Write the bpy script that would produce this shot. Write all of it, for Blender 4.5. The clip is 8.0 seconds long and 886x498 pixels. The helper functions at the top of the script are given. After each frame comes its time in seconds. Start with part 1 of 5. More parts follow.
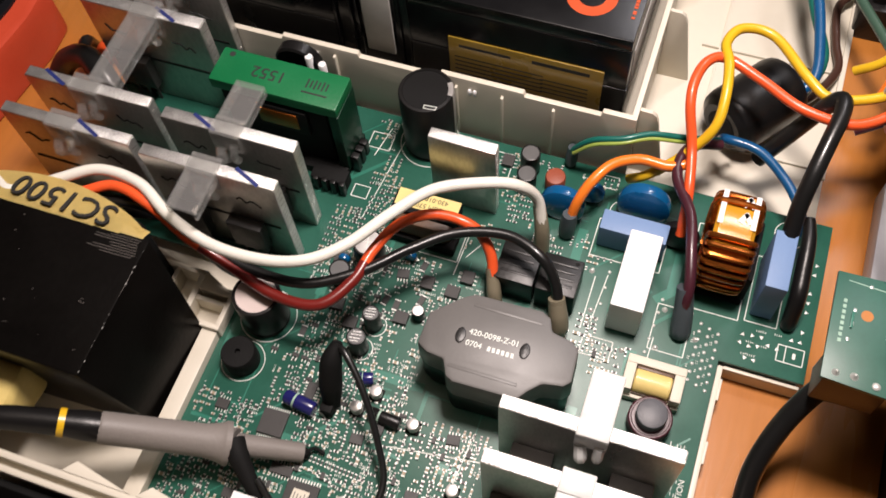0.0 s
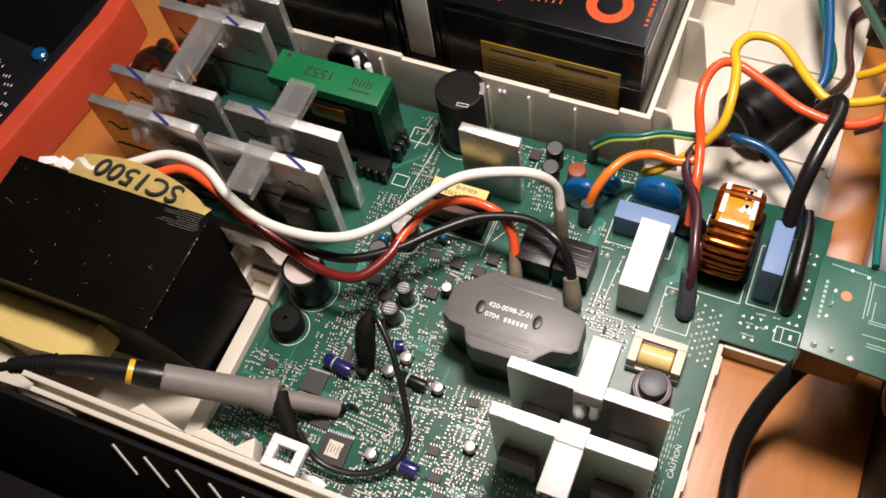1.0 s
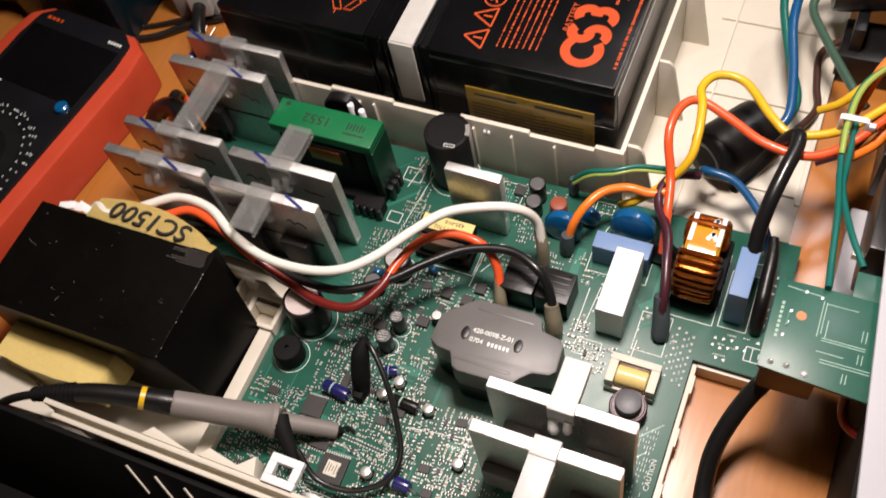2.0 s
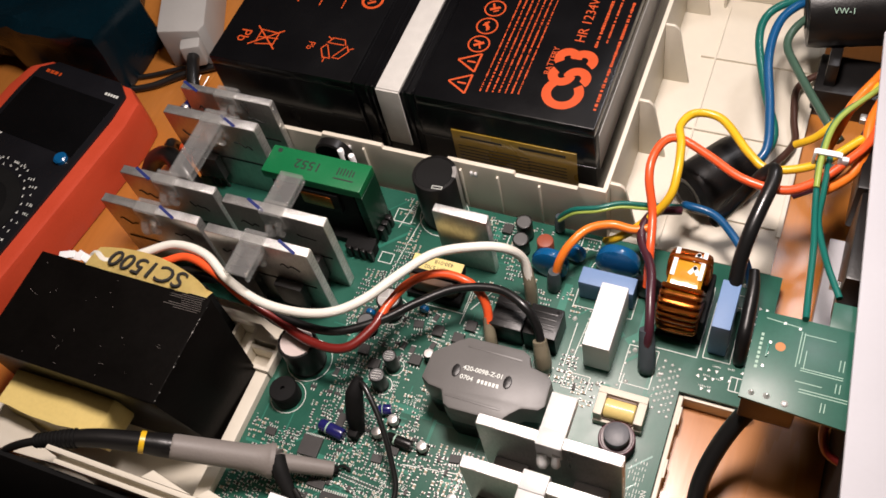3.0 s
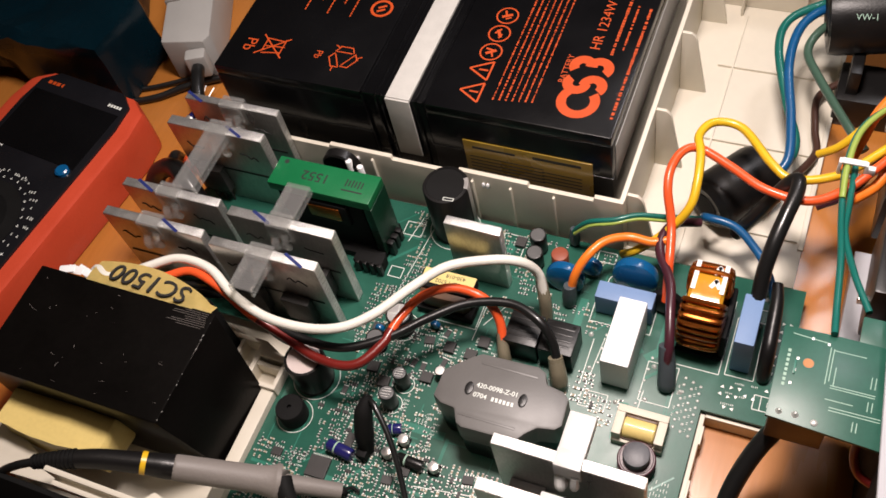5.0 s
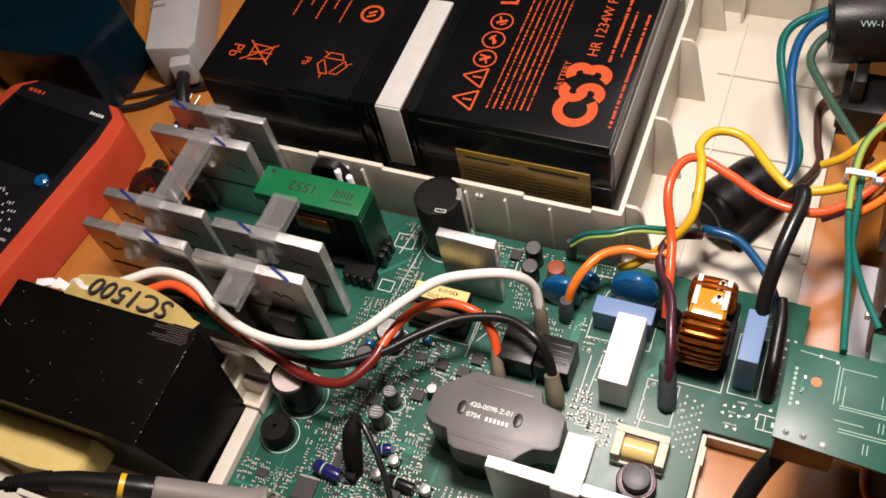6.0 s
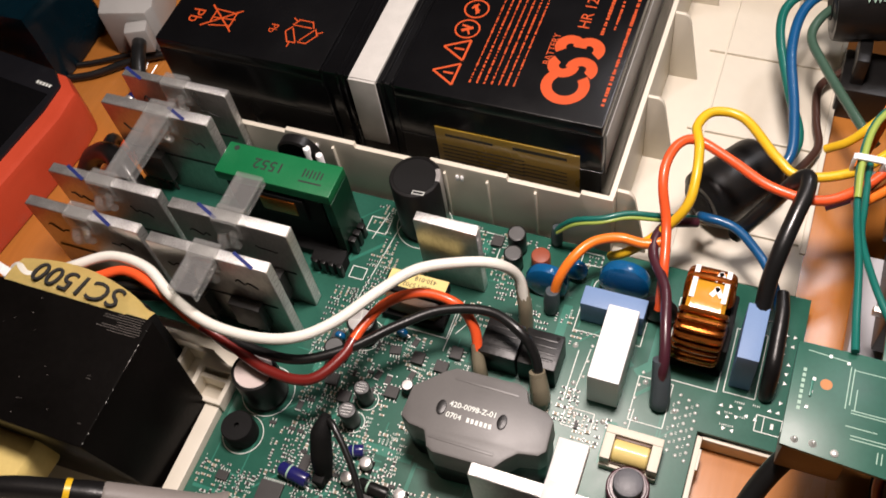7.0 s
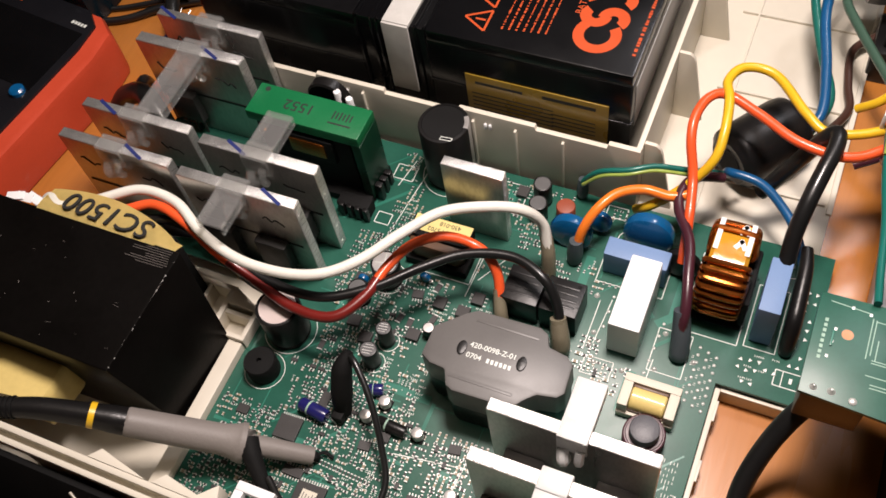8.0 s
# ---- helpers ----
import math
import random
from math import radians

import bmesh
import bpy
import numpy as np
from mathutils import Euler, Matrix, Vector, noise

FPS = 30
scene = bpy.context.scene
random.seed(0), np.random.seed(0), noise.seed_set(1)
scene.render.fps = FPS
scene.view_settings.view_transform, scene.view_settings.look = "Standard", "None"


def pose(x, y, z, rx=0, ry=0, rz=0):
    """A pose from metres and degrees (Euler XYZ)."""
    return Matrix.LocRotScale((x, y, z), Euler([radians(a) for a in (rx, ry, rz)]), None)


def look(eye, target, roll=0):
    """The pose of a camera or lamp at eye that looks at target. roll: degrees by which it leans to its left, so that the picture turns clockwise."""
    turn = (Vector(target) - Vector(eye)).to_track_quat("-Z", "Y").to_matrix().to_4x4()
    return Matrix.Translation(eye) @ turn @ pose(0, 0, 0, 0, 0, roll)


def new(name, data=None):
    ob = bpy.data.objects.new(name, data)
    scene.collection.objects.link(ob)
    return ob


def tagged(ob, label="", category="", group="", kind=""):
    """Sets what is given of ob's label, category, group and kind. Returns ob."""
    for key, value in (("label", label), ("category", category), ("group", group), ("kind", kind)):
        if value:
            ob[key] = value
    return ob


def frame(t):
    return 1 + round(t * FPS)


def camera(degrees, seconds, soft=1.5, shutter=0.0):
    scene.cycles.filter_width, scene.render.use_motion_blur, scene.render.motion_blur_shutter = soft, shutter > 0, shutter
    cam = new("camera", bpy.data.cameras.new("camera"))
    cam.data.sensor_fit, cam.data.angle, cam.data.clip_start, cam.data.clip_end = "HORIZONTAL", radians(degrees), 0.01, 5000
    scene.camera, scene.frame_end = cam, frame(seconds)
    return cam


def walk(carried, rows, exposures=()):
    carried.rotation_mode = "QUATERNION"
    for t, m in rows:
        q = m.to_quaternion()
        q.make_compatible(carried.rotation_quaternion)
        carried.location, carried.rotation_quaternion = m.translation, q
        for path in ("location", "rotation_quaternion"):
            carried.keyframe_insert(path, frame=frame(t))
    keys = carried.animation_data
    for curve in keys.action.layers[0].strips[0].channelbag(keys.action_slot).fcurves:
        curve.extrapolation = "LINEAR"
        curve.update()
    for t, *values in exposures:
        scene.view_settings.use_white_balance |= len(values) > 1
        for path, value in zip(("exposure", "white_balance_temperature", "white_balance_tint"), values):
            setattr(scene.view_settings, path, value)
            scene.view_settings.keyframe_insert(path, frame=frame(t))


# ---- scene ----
cam = camera(49.0, 8.0, soft=1.6, shutter=0.4)
PATH = [
    (0, (-0.049, -0.024, 0.359), (-0.436, 0.821, -1.413), -6.3),
    (0.5, (-0.032, -0.041, 0.374), (-0.498, 0.792, -1.384), -9.1),
    (1, (-0.019, -0.046, 0.389), (-0.55, 0.768, -1.359), -12.4),
    (1.5, (-0.016, -0.056, 0.39), (-0.547, 0.763, -1.356), -12.2),
    (2, (0.007, -0.054, 0.412), (-0.599, 0.801, -1.291), -15.4),
    (2.2, (0.01, -0.054, 0.415), (-0.601, 0.824, -1.275), -15.4),
    (3.5, (0.02, -0.053, 0.428), (-0.634, 0.855, -1.229), -17.5),
    (4, (0.024, -0.055, 0.429), (-0.655, 0.866, -1.211), -18.2),
    (5.5, (0.003, -0.045, 0.401), (-0.629, 0.889, -1.25), -15.7),
    (6, (0.003, -0.041, 0.398), (-0.631, 0.913, -1.241), -15.4),
    (6.5, (-0.003, -0.033, 0.39), (-0.611, 0.937, -1.25), -14.3),
    (7, (-0.014, -0.025, 0.374), (-0.566, 0.919, -1.3), -12.1),
    (7.5, (-0.011, -0.035, 0.372), (-0.579, 0.872, -1.317), -12.3),
    (8, (-0.011, -0.04, 0.368), (-0.593, 0.861, -1.32), -12.1),
]
walk(cam, [(t, look(eye, target, roll)) for t, eye, target, roll in PATH])

# ---- light ----
world = bpy.data.worlds.new("room_air")
scene.world = world
world.use_nodes = True
world.node_tree.nodes["Background"].inputs[0].default_value = (1.0, 0.86, 0.7, 1)
world.node_tree.nodes["Background"].inputs[1].default_value = 0.009


def area_lamp(name, eye, target, size, watts, colour):
    data = bpy.data.lights.new(name, "AREA")
    data.shape, data.size, data.energy, data.color = "DISK", size, watts, colour
    ob = new(name, data)
    ob.matrix_world = look(eye, target)
    return ob


area_lamp("desk_lamp_light", (-0.062, 0.203, 0.52), (-0.07, 0.10, 0.0), 0.10, 4.2, (1.0, 0.865, 0.815))
# Unseen source beyond the bench, placed by the highlight on the table.
area_lamp("back_light", (0.11, 0.66, 0.80), (-0.03, 0.15, 0.0), 0.16, 1.7, (0.97, 0.92, 0.95))
# Broad warm fill added overhead; no lamp is known there.
area_lamp("fill_light", (-0.3, 0.2, 1.75), (-0.2, 0.1, 0.0), 0.6, 1.6, (1.0, 0.80, 0.62))

# ---- materials ----
K = 0.001


def mat(name, colour, rough=0.5, metal=0.0, vary=0.15, size=40.0, bump=0.1, spots=0.0, trans=0.0, coat=0.0, second=None, ior=1.45, island=0.0, spec=0.5):
    """A surface with broad and fine variation of colour, roughness and relief; size: grain per metre."""
    m = bpy.data.materials.new(name)
    m.use_nodes = True
    nt = m.node_tree
    b = nt.nodes["Principled BSDF"]
    co = nt.nodes.new("ShaderNodeTexCoord")

    def noise_at(scale, detail):
        n = nt.nodes.new("ShaderNodeTexNoise")
        n.inputs["Scale"].default_value, n.inputs["Detail"].default_value = scale, detail
        nt.links.new(co.outputs["Object"], n.inputs["Vector"])
        return n

    broad, fine = noise_at(size, 4), noise_at(size * 14, 6)
    ramp = nt.nodes.new("ShaderNodeMixRGB")
    dark = tuple(c * (1 - vary) for c in colour)
    lite = second or tuple(min(1, c * (1 + vary)) for c in colour)
    ramp.inputs[1].default_value, ramp.inputs[2].default_value = (*dark, 1), (*lite, 1)
    nt.links.new(broad.outputs["Fac"], ramp.inputs[0])
    mix = nt.nodes.new("ShaderNodeMixRGB")
    mix.blend_type = "MULTIPLY"
    mix.inputs[0].default_value = min(1, 0.3 + spots)
    cr = nt.nodes.new("ShaderNodeValToRGB")
    cr.color_ramp.elements[0].position, cr.color_ramp.elements[0].color = 0.3, (1 - vary, 1 - vary, 1 - vary, 1)
    cr.color_ramp.elements[1].position, cr.color_ramp.elements[1].color = 0.6, (1, 1, 1, 1)
    nt.links.new(fine.outputs["Fac"], cr.inputs[0])
    nt.links.new(ramp.outputs[0], mix.inputs[1])
    nt.links.new(cr.outputs[0], mix.inputs[2])
    last = mix.outputs[0]
    if island:
        geo = nt.nodes.new("ShaderNodeObjectInfo")
        hs = nt.nodes.new("ShaderNodeHueSaturation")
        rg = nt.nodes.new("ShaderNodeMapRange")
        rg.inputs[3].default_value, rg.inputs[4].default_value = 1 - island, 1 + island
        nt.links.new(geo.outputs["Random"], rg.inputs[0])
        nt.links.new(rg.outputs[0], hs.inputs["Value"])
        nt.links.new(last, hs.inputs["Color"])
        last = hs.outputs[0]
    nt.links.new(last, b.inputs["Base Color"])
    mr = nt.nodes.new("ShaderNodeMapRange")
    mr.inputs[3].default_value, mr.inputs[4].default_value = max(0.02, rough - 0.12), min(1, rough + 0.12)
    nt.links.new(broad.outputs["Fac"], mr.inputs[0])
    nt.links.new(mr.outputs[0], b.inputs["Roughness"])
    b.inputs["Metallic"].default_value = metal
    b.inputs["IOR"].default_value = ior
    b.inputs["Specular IOR Level"].default_value = spec
    b.inputs["Transmission Weight"].default_value = trans
    b.inputs["Coat Weight"].default_value = coat
    b.inputs["Coat Roughness"].default_value = 0.12
    if bump:
        bp = nt.nodes.new("ShaderNodeBump")
        bp.inputs["Strength"].default_value, bp.inputs["Distance"].default_value = bump, 0.0006
        nt.links.new(fine.outputs["Fac"], bp.inputs["Height"])
        nt.links.new(bp.outputs[0], b.inputs["Normal"])
    return m


def stretched(m, scale):
    """Stretch the grain of a material along an axis."""
    nt = m.node_tree
    co = next(n for n in nt.nodes if n.type == "TEX_COORD")
    mp = nt.nodes.new("ShaderNodeMapping")
    mp.inputs["Scale"].default_value = scale
    nt.links.new(co.outputs["Object"], mp.inputs["Vector"])
    for n in nt.nodes:
        if n.type == "TEX_NOISE":
            nt.links.new(mp.outputs[0], n.inputs["Vector"])
    return m


def thin_clear(name):
    """Thin clear moulding: mostly see-through, with gloss and a faint milky body."""
    m = bpy.data.materials.new(name)
    m.use_nodes = True
    nt = m.node_tree
    b = nt.nodes["Principled BSDF"]
    b.inputs["Base Color"].default_value = (0.85, 0.85, 0.84, 1)
    b.inputs["Roughness"].default_value = 0.2
    see = nt.nodes.new("ShaderNodeBsdfTransparent")
    see.inputs["Color"].default_value = (0.97, 0.97, 0.96, 1)
    shine = nt.nodes.new("ShaderNodeBsdfGlossy")
    shine.inputs["Roughness"].default_value = 0.12
    co = nt.nodes.new("ShaderNodeTexCoord")
    n = nt.nodes.new("ShaderNodeTexNoise")
    n.inputs["Scale"].default_value, n.inputs["Detail"].default_value = 160, 4
    nt.links.new(co.outputs["Object"], n.inputs["Vector"])
    bp = nt.nodes.new("ShaderNodeBump")
    bp.inputs["Strength"].default_value, bp.inputs["Distance"].default_value = 0.5, 0.0006
    nt.links.new(n.outputs["Fac"], bp.inputs["Height"])
    gloss = nt.nodes.new("ShaderNodeMixShader")
    body = nt.nodes.new("ShaderNodeMixShader")
    gloss.inputs[0].default_value, body.inputs[0].default_value = 0.17, 0.085
    for node in (shine, b):
        nt.links.new(bp.outputs[0], node.inputs["Normal"])
    nt.links.new(see.outputs[0], gloss.inputs[1])
    nt.links.new(shine.outputs[0], gloss.inputs[2])
    nt.links.new(gloss.outputs[0], body.inputs[1])
    nt.links.new(b.outputs[0], body.inputs[2])
    nt.links.new(body.outputs[0], nt.nodes["Material Output"].inputs["Surface"])
    return m


WOOD = stretched(mat("orange_wood", (0.42, 0.15, 0.028), 0.27, vary=0.22, size=30, bump=0.05, second=(0.58, 0.225, 0.048), coat=0.15), (1.0, 0.12, 1.0))
PCB = mat("green_solder_mask", (0.013, 0.082, 0.055), 0.36, vary=0.25, size=45, bump=0.02, second=(0.028, 0.132, 0.092), spec=0.42)
PCB2 = mat("green_traces", (0.026, 0.165, 0.115), 0.34, vary=0.15, size=90, bump=0.05, coat=0.1)
PCB_EDGE = mat("board_edge", (0.30, 0.27, 0.15), 0.7, vary=0.2)
SILK = mat("white_ink", (0.72, 0.75, 0.70), 0.6, vary=0.15, size=400, bump=0)
CREAM = mat("cream_plastic", (0.66, 0.615, 0.515), 0.42, vary=0.05, size=14, bump=0.08, spots=0.1)
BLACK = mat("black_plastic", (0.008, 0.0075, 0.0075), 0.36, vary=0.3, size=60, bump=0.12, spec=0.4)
MATT = mat("matt_black", (0.006, 0.006, 0.006), 0.7, vary=0.3, size=80, bump=0.2, spec=0.2)
CASE = mat("battery_case", (0.0035, 0.0035, 0.004), 0.24, vary=0.3, size=30, bump=0.05, spec=0.35)
TAPE = mat("black_taped_core", (0.0035, 0.003, 0.0027), 0.34, vary=0.5, size=28, bump=0.12, spec=0.09)
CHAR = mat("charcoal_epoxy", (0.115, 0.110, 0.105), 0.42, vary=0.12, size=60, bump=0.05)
ALU = stretched(mat("brushed_aluminium", (0.52, 0.505, 0.48), 0.32, 0.92, vary=0.25, size=60, bump=0.2, spots=0.35), (1.0, 1.0, 0.35))
ALU_CUT = mat("sawn_aluminium", (0.78, 0.77, 0.75), 0.36, 0.9, vary=0.3, size=110, bump=0.6, spots=0.4)
CLEAR = thin_clear("clear_plastic")
# Clip plastic made whiter: lamp glare is put into its colour.
CLEAR_GLARE = mat("clear_plastic_glare", (0.90, 0.90, 0.88), 0.35, vary=0.04, size=60, bump=0.1, trans=0.45, ior=1.4)
# Cover green darkened: the shade of its side face is in this colour.
GREEN_SHADE = mat("green_plastic_shade", (0.005, 0.032, 0.016), 0.3, vary=0.25, size=50, bump=0.1, spec=0.4)
GREEN = mat("green_plastic", (0.007, 0.135, 0.045), 0.38, vary=0.15, size=50, bump=0.15)
YPAPER = mat("yellow_paper", (0.72, 0.56, 0.20), 0.5, vary=0.16, size=35, bump=0.12, coat=0.2)
YLABEL = mat("yellow_label", (0.75, 0.62, 0.24), 0.5, vary=0.08, size=60, bump=0.05)
GOLD = mat("amber_label", (0.30, 0.19, 0.025), 0.3, vary=0.2, size=40, bump=0.03, coat=0.3)
RED_INK = mat("orange_red_ink", (0.46, 0.060, 0.009), 0.5, vary=0.08, size=200, bump=0)
DARK_INK = mat("dark_ink", (0.02, 0.02, 0.02), 0.6, vary=0.1, size=200, bump=0)
BLUE_INK = mat("blue_marker", (0.012, 0.022, 0.13), 0.5, vary=0.2, size=300, bump=0)
FOAM = mat("white_foam", (0.48, 0.47, 0.44), 0.85, vary=0.12, size=200, bump=0.6, spots=0.2)
WHITE = mat("white_epoxy", (0.80, 0.80, 0.80), 0.45, vary=0.04, size=80, bump=0.1)
BLUEBOX = mat("pale_blue_epoxy", (0.155, 0.25, 0.44), 0.5, vary=0.08, size=80, bump=0.15)
BLUEDISC = mat("blue_varnish", (0.003, 0.085, 0.23), 0.24, vary=0.15, size=60, bump=0.1, coat=0.6)
REDDISC = mat("brick_red_varnish", (0.30, 0.07, 0.035), 0.5, vary=0.2, size=80, bump=0.1)
COPPER = mat("enamelled_copper", (0.42, 0.12, 0.02), 0.22, 0.85, vary=0.2, size=120, bump=0.05)
AMBER = mat("amber_tape", (0.58, 0.27, 0.02), 0.15, vary=0.2, size=120, bump=0.15, coat=0.8)
FERRITE = mat("grey_ferrite", (0.075, 0.075, 0.085), 0.4, vary=0.15, size=120, bump=0.2)
IVORY = mat("ivory_core", (0.62, 0.58, 0.48), 0.5, vary=0.1, size=90, bump=0.2)
SILVER = mat("tin_solder", (0.58, 0.58, 0.56), 0.36, 1.0, vary=0.1, size=300, bump=0.2)
SOLDER = mat("dull_solder", (0.62, 0.62, 0.59), 0.38, 0.45, vary=0.2, size=300, bump=0.2)
CHIP = mat("chip_epoxy", (0.035, 0.033, 0.032), 0.5, vary=0.2, size=200, bump=0.15, island=0.3)
TAN = mat("ceramic_tan", (0.27, 0.22, 0.15), 0.5, vary=0.2, size=200, bump=0.1, island=0.35)
CAPBLUE = mat("navy_sleeve", (0.015, 0.015, 0.11), 0.25, vary=0.2, size=90, bump=0.05, coat=0.4)
CAPTOP = mat("can_top", (0.62, 0.60, 0.58), 0.35, 0.7, vary=0.1, size=200, bump=0.1)
GREYCAP = mat("grey_sleeve_top", (0.10, 0.10, 0.10), 0.5, vary=0.2, size=200, bump=0.1)
HOLSTER = mat("red_rubber", (0.53, 0.062, 0.026), 0.42, vary=0.12, size=50, bump=0.15)
METER = mat("meter_face", (0.008, 0.008, 0.010), 0.3, vary=0.2, size=50, bump=0.05, coat=0.1)
GREY = mat("grey_plastic", (0.36, 0.355, 0.34), 0.45, vary=0.08, size=60, bump=0.15)
PROBE = mat("grey_rubber", (0.20, 0.18, 0.165), 0.55, vary=0.1, size=60, bump=0.2)
PANEL = mat("painted_sheet", (0.50, 0.50, 0.53), 0.5, vary=0.04, size=30, bump=0.1)
TEAL = mat("dark_teal_plastic", (0.0015, 0.010, 0.016), 0.26, vary=0.4, size=25, bump=0.12, spec=0.3)
SHRINK = mat("translucent_sleeve", (0.20, 0.175, 0.12), 0.3, vary=0.2, size=150, bump=0.3)
DKSHRINK = mat("slate_sleeve", (0.06, 0.075, 0.085), 0.45, vary=0.2, size=150, bump=0.3)
WALLP = mat("room_paint", (0.20, 0.17, 0.13), 0.8, vary=0.05, size=2)
BROWNBOX = mat("brown_relay", (0.10, 0.05, 0.025), 0.4, vary=0.2, size=60, bump=0.1)
PALE = mat("pale_green_print", (0.30, 0.45, 0.36), 0.5, vary=0.15, size=200, bump=0)
LABEL = mat("pale_pink_label", (0.62, 0.53, 0.50), 0.35, vary=0.08, size=120, bump=0.05)
CABLE = {}
for key, col in dict(white=(0.78, 0.76, 0.68), red=(0.80, 0.10, 0.025), orange=(0.85, 0.20, 0.02), black=(0.009, 0.009, 0.009), yellow=(0.72, 0.44, 0.018),
                     blue=(0.006, 0.080, 0.215), green=(0.008, 0.125, 0.10), brown=(0.06, 0.028, 0.02), plum=(0.055, 0.014, 0.022), lime=(0.30, 0.40, 0.08),
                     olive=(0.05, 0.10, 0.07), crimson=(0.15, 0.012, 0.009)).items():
    CABLE[key] = mat(key + "_insulation", col, 0.33, vary=0.1, size=80, bump=0.08, coat=0.2)


# ---- building helpers (millimetres in, metres out) ----
def finish(bm, bevel=0.0, seg=2):
    if bevel:
        bmesh.ops.bevel(bm, geom=[e for e in bm.edges if e.calc_face_angle(0) > 0.6], offset=bevel, segments=seg, affect="EDGES", profile=0.6, clamp_overlap=True)
    return bm


def box(x0, x1, y0, y1, z0, z1, bevel=0.4):
    bm = bmesh.new()
    bmesh.ops.create_cube(bm, size=1.0)
    bmesh.ops.transform(bm, verts=bm.verts, matrix=Matrix.Translation(((x0 + x1) / 2, (y0 + y1) / 2, (z0 + z1) / 2)) @ Matrix.Diagonal((x1 - x0, y1 - y0, z1 - z0, 1)))
    return finish(bm, bevel)


def prism(poly, z0, z1, bevel=0.4, taper=1.0):
    bm = bmesh.new()
    cx, cy = sum(p[0] for p in poly) / len(poly), sum(p[1] for p in poly) / len(poly)
    lo = [bm.verts.new((x, y, z0)) for x, y in poly]
    hi = [bm.verts.new((cx + (x - cx) * taper, cy + (y - cy) * taper, z1)) for x, y in poly]
    n = len(poly)
    bm.faces.new(lo[::-1]), bm.faces.new(hi)
    for i in range(n):
        bm.faces.new((lo[i], lo[(i + 1) % n], hi[(i + 1) % n], hi[i]))
    bmesh.ops.recalc_face_normals(bm, faces=bm.faces)
    return finish(bm, bevel)


def lathe(cx, cy, profile, seg=28):
    """Turned form about the upright through (cx, cy): profile of (radius, z)."""
    bm = bmesh.new()
    rings = [[bm.verts.new((cx + r * math.cos(a), cy + r * math.sin(a), z)) for a in (2 * math.pi * i / seg for i in range(seg))] for r, z in profile]
    for a, b in zip(rings, rings[1:]):
        for i in range(seg):
            bm.faces.new((a[i], a[(i + 1) % seg], b[(i + 1) % seg], b[i]))
    bm.faces.new(rings[0][::-1]), bm.faces.new(rings[-1])
    bmesh.ops.recalc_face_normals(bm, faces=bm.faces)
    return bm


def can(cx, cy, r, z0, z1, b=0.6, seg=28):
    return lathe(cx, cy, [(r - b, z0), (r, z0 + b), (r, z1 - b), (r - b * 0.4, z1 - b * 0.25), (r - b, z1)], seg)


def smooth_line(pts, steps=7):
    pts = [Vector(p) for p in pts]
    ext = [pts[0] * 2 - pts[1], *pts, pts[-1] * 2 - pts[-2]]
    out = []
    for i in range(1, len(ext) - 2):
        a, b, c, d = ext[i - 1:i + 3]
        for k in range(steps):
            t = k / steps
            out.append(0.5 * ((2 * b) + (c - a) * t + (2 * a - 5 * b + 4 * c - d) * t * t + (3 * b - a - 3 * c + d) * t ** 3))
    return out + [pts[-1]]


def tube(pts, r, seg=10, steps=7, radii=None):
    line = smooth_line(pts, steps)
    bm = bmesh.new()
    rings, up = [], Vector((0.13, 0.21, 0.97))
    for i, p in enumerate(line):
        d = (line[min(i + 1, len(line) - 1)] - line[max(i - 1, 0)]).normalized()
        side = up - d * up.dot(d)
        up = side.normalized()
        other = d.cross(up)
        rr = r if radii is None else float(np.interp(i / (len(line) - 1), np.linspace(0, 1, len(radii)), radii))
        rings.append([bm.verts.new(p + rr * (math.cos(a) * up + math.sin(a) * other)) for a in (2 * math.pi * k / seg for k in range(seg))])
    for a, b in zip(rings, rings[1:]):
        for i in range(seg):
            bm.faces.new((a[i], a[(i + 1) % seg], b[(i + 1) % seg], b[i]))
    bm.faces.new(rings[0][::-1]), bm.faces.new(rings[-1])
    bmesh.ops.recalc_face_normals(bm, faces=bm.faces)
    return bm


def joined(*bms):
    out = bmesh.new()
    for b in bms:
        me = bpy.data.meshes.new("piece")
        b.to_mesh(me)
        b.free()
        out.from_mesh(me)
        bpy.data.meshes.remove(me)
    return out


def moved(bm, m):
    bmesh.ops.transform(bm, verts=bm.verts, matrix=m)
    return bm


def mesh_of(name, bm, material, smooth=True):
    bmesh.ops.scale(bm, vec=(K, K, K), verts=bm.verts)
    me = bpy.data.meshes.new(name)
    bm.to_mesh(me)
    bm.free()
    for m in material if isinstance(material, (list, tuple)) else [material]:
        me.materials.append(m)
    if smooth:
        me.polygons.foreach_set("use_smooth", [True] * len(me.polygons))
        me.set_sharp_from_angle(angle=radians(38))
    return me


def part(name, bm, material, parent, label=""):
    ob = new(name, mesh_of(name, bm, material))
    ob.parent = parent
    base, p = Matrix.Identity(4), parent
    while p:
        base, p = p.matrix_basis @ base, p.parent if p.parent else None
    ob.matrix_parent_inverse = base.inverted() if parent.type == "EMPTY" else Matrix.Identity(4)
    return tagged(ob, label)


def thing(name, at, label, category, group="", kind=""):
    ob = new(name)
    ob.empty_display_size = 0.01
    ob.location = Vector(at) * K
    return tagged(ob, label, category, group, kind)


def solid(name, bm, material, label, category="", group="", kind=""):
    return tagged(new(name, mesh_of(name, bm, material)), label, category, group, kind)


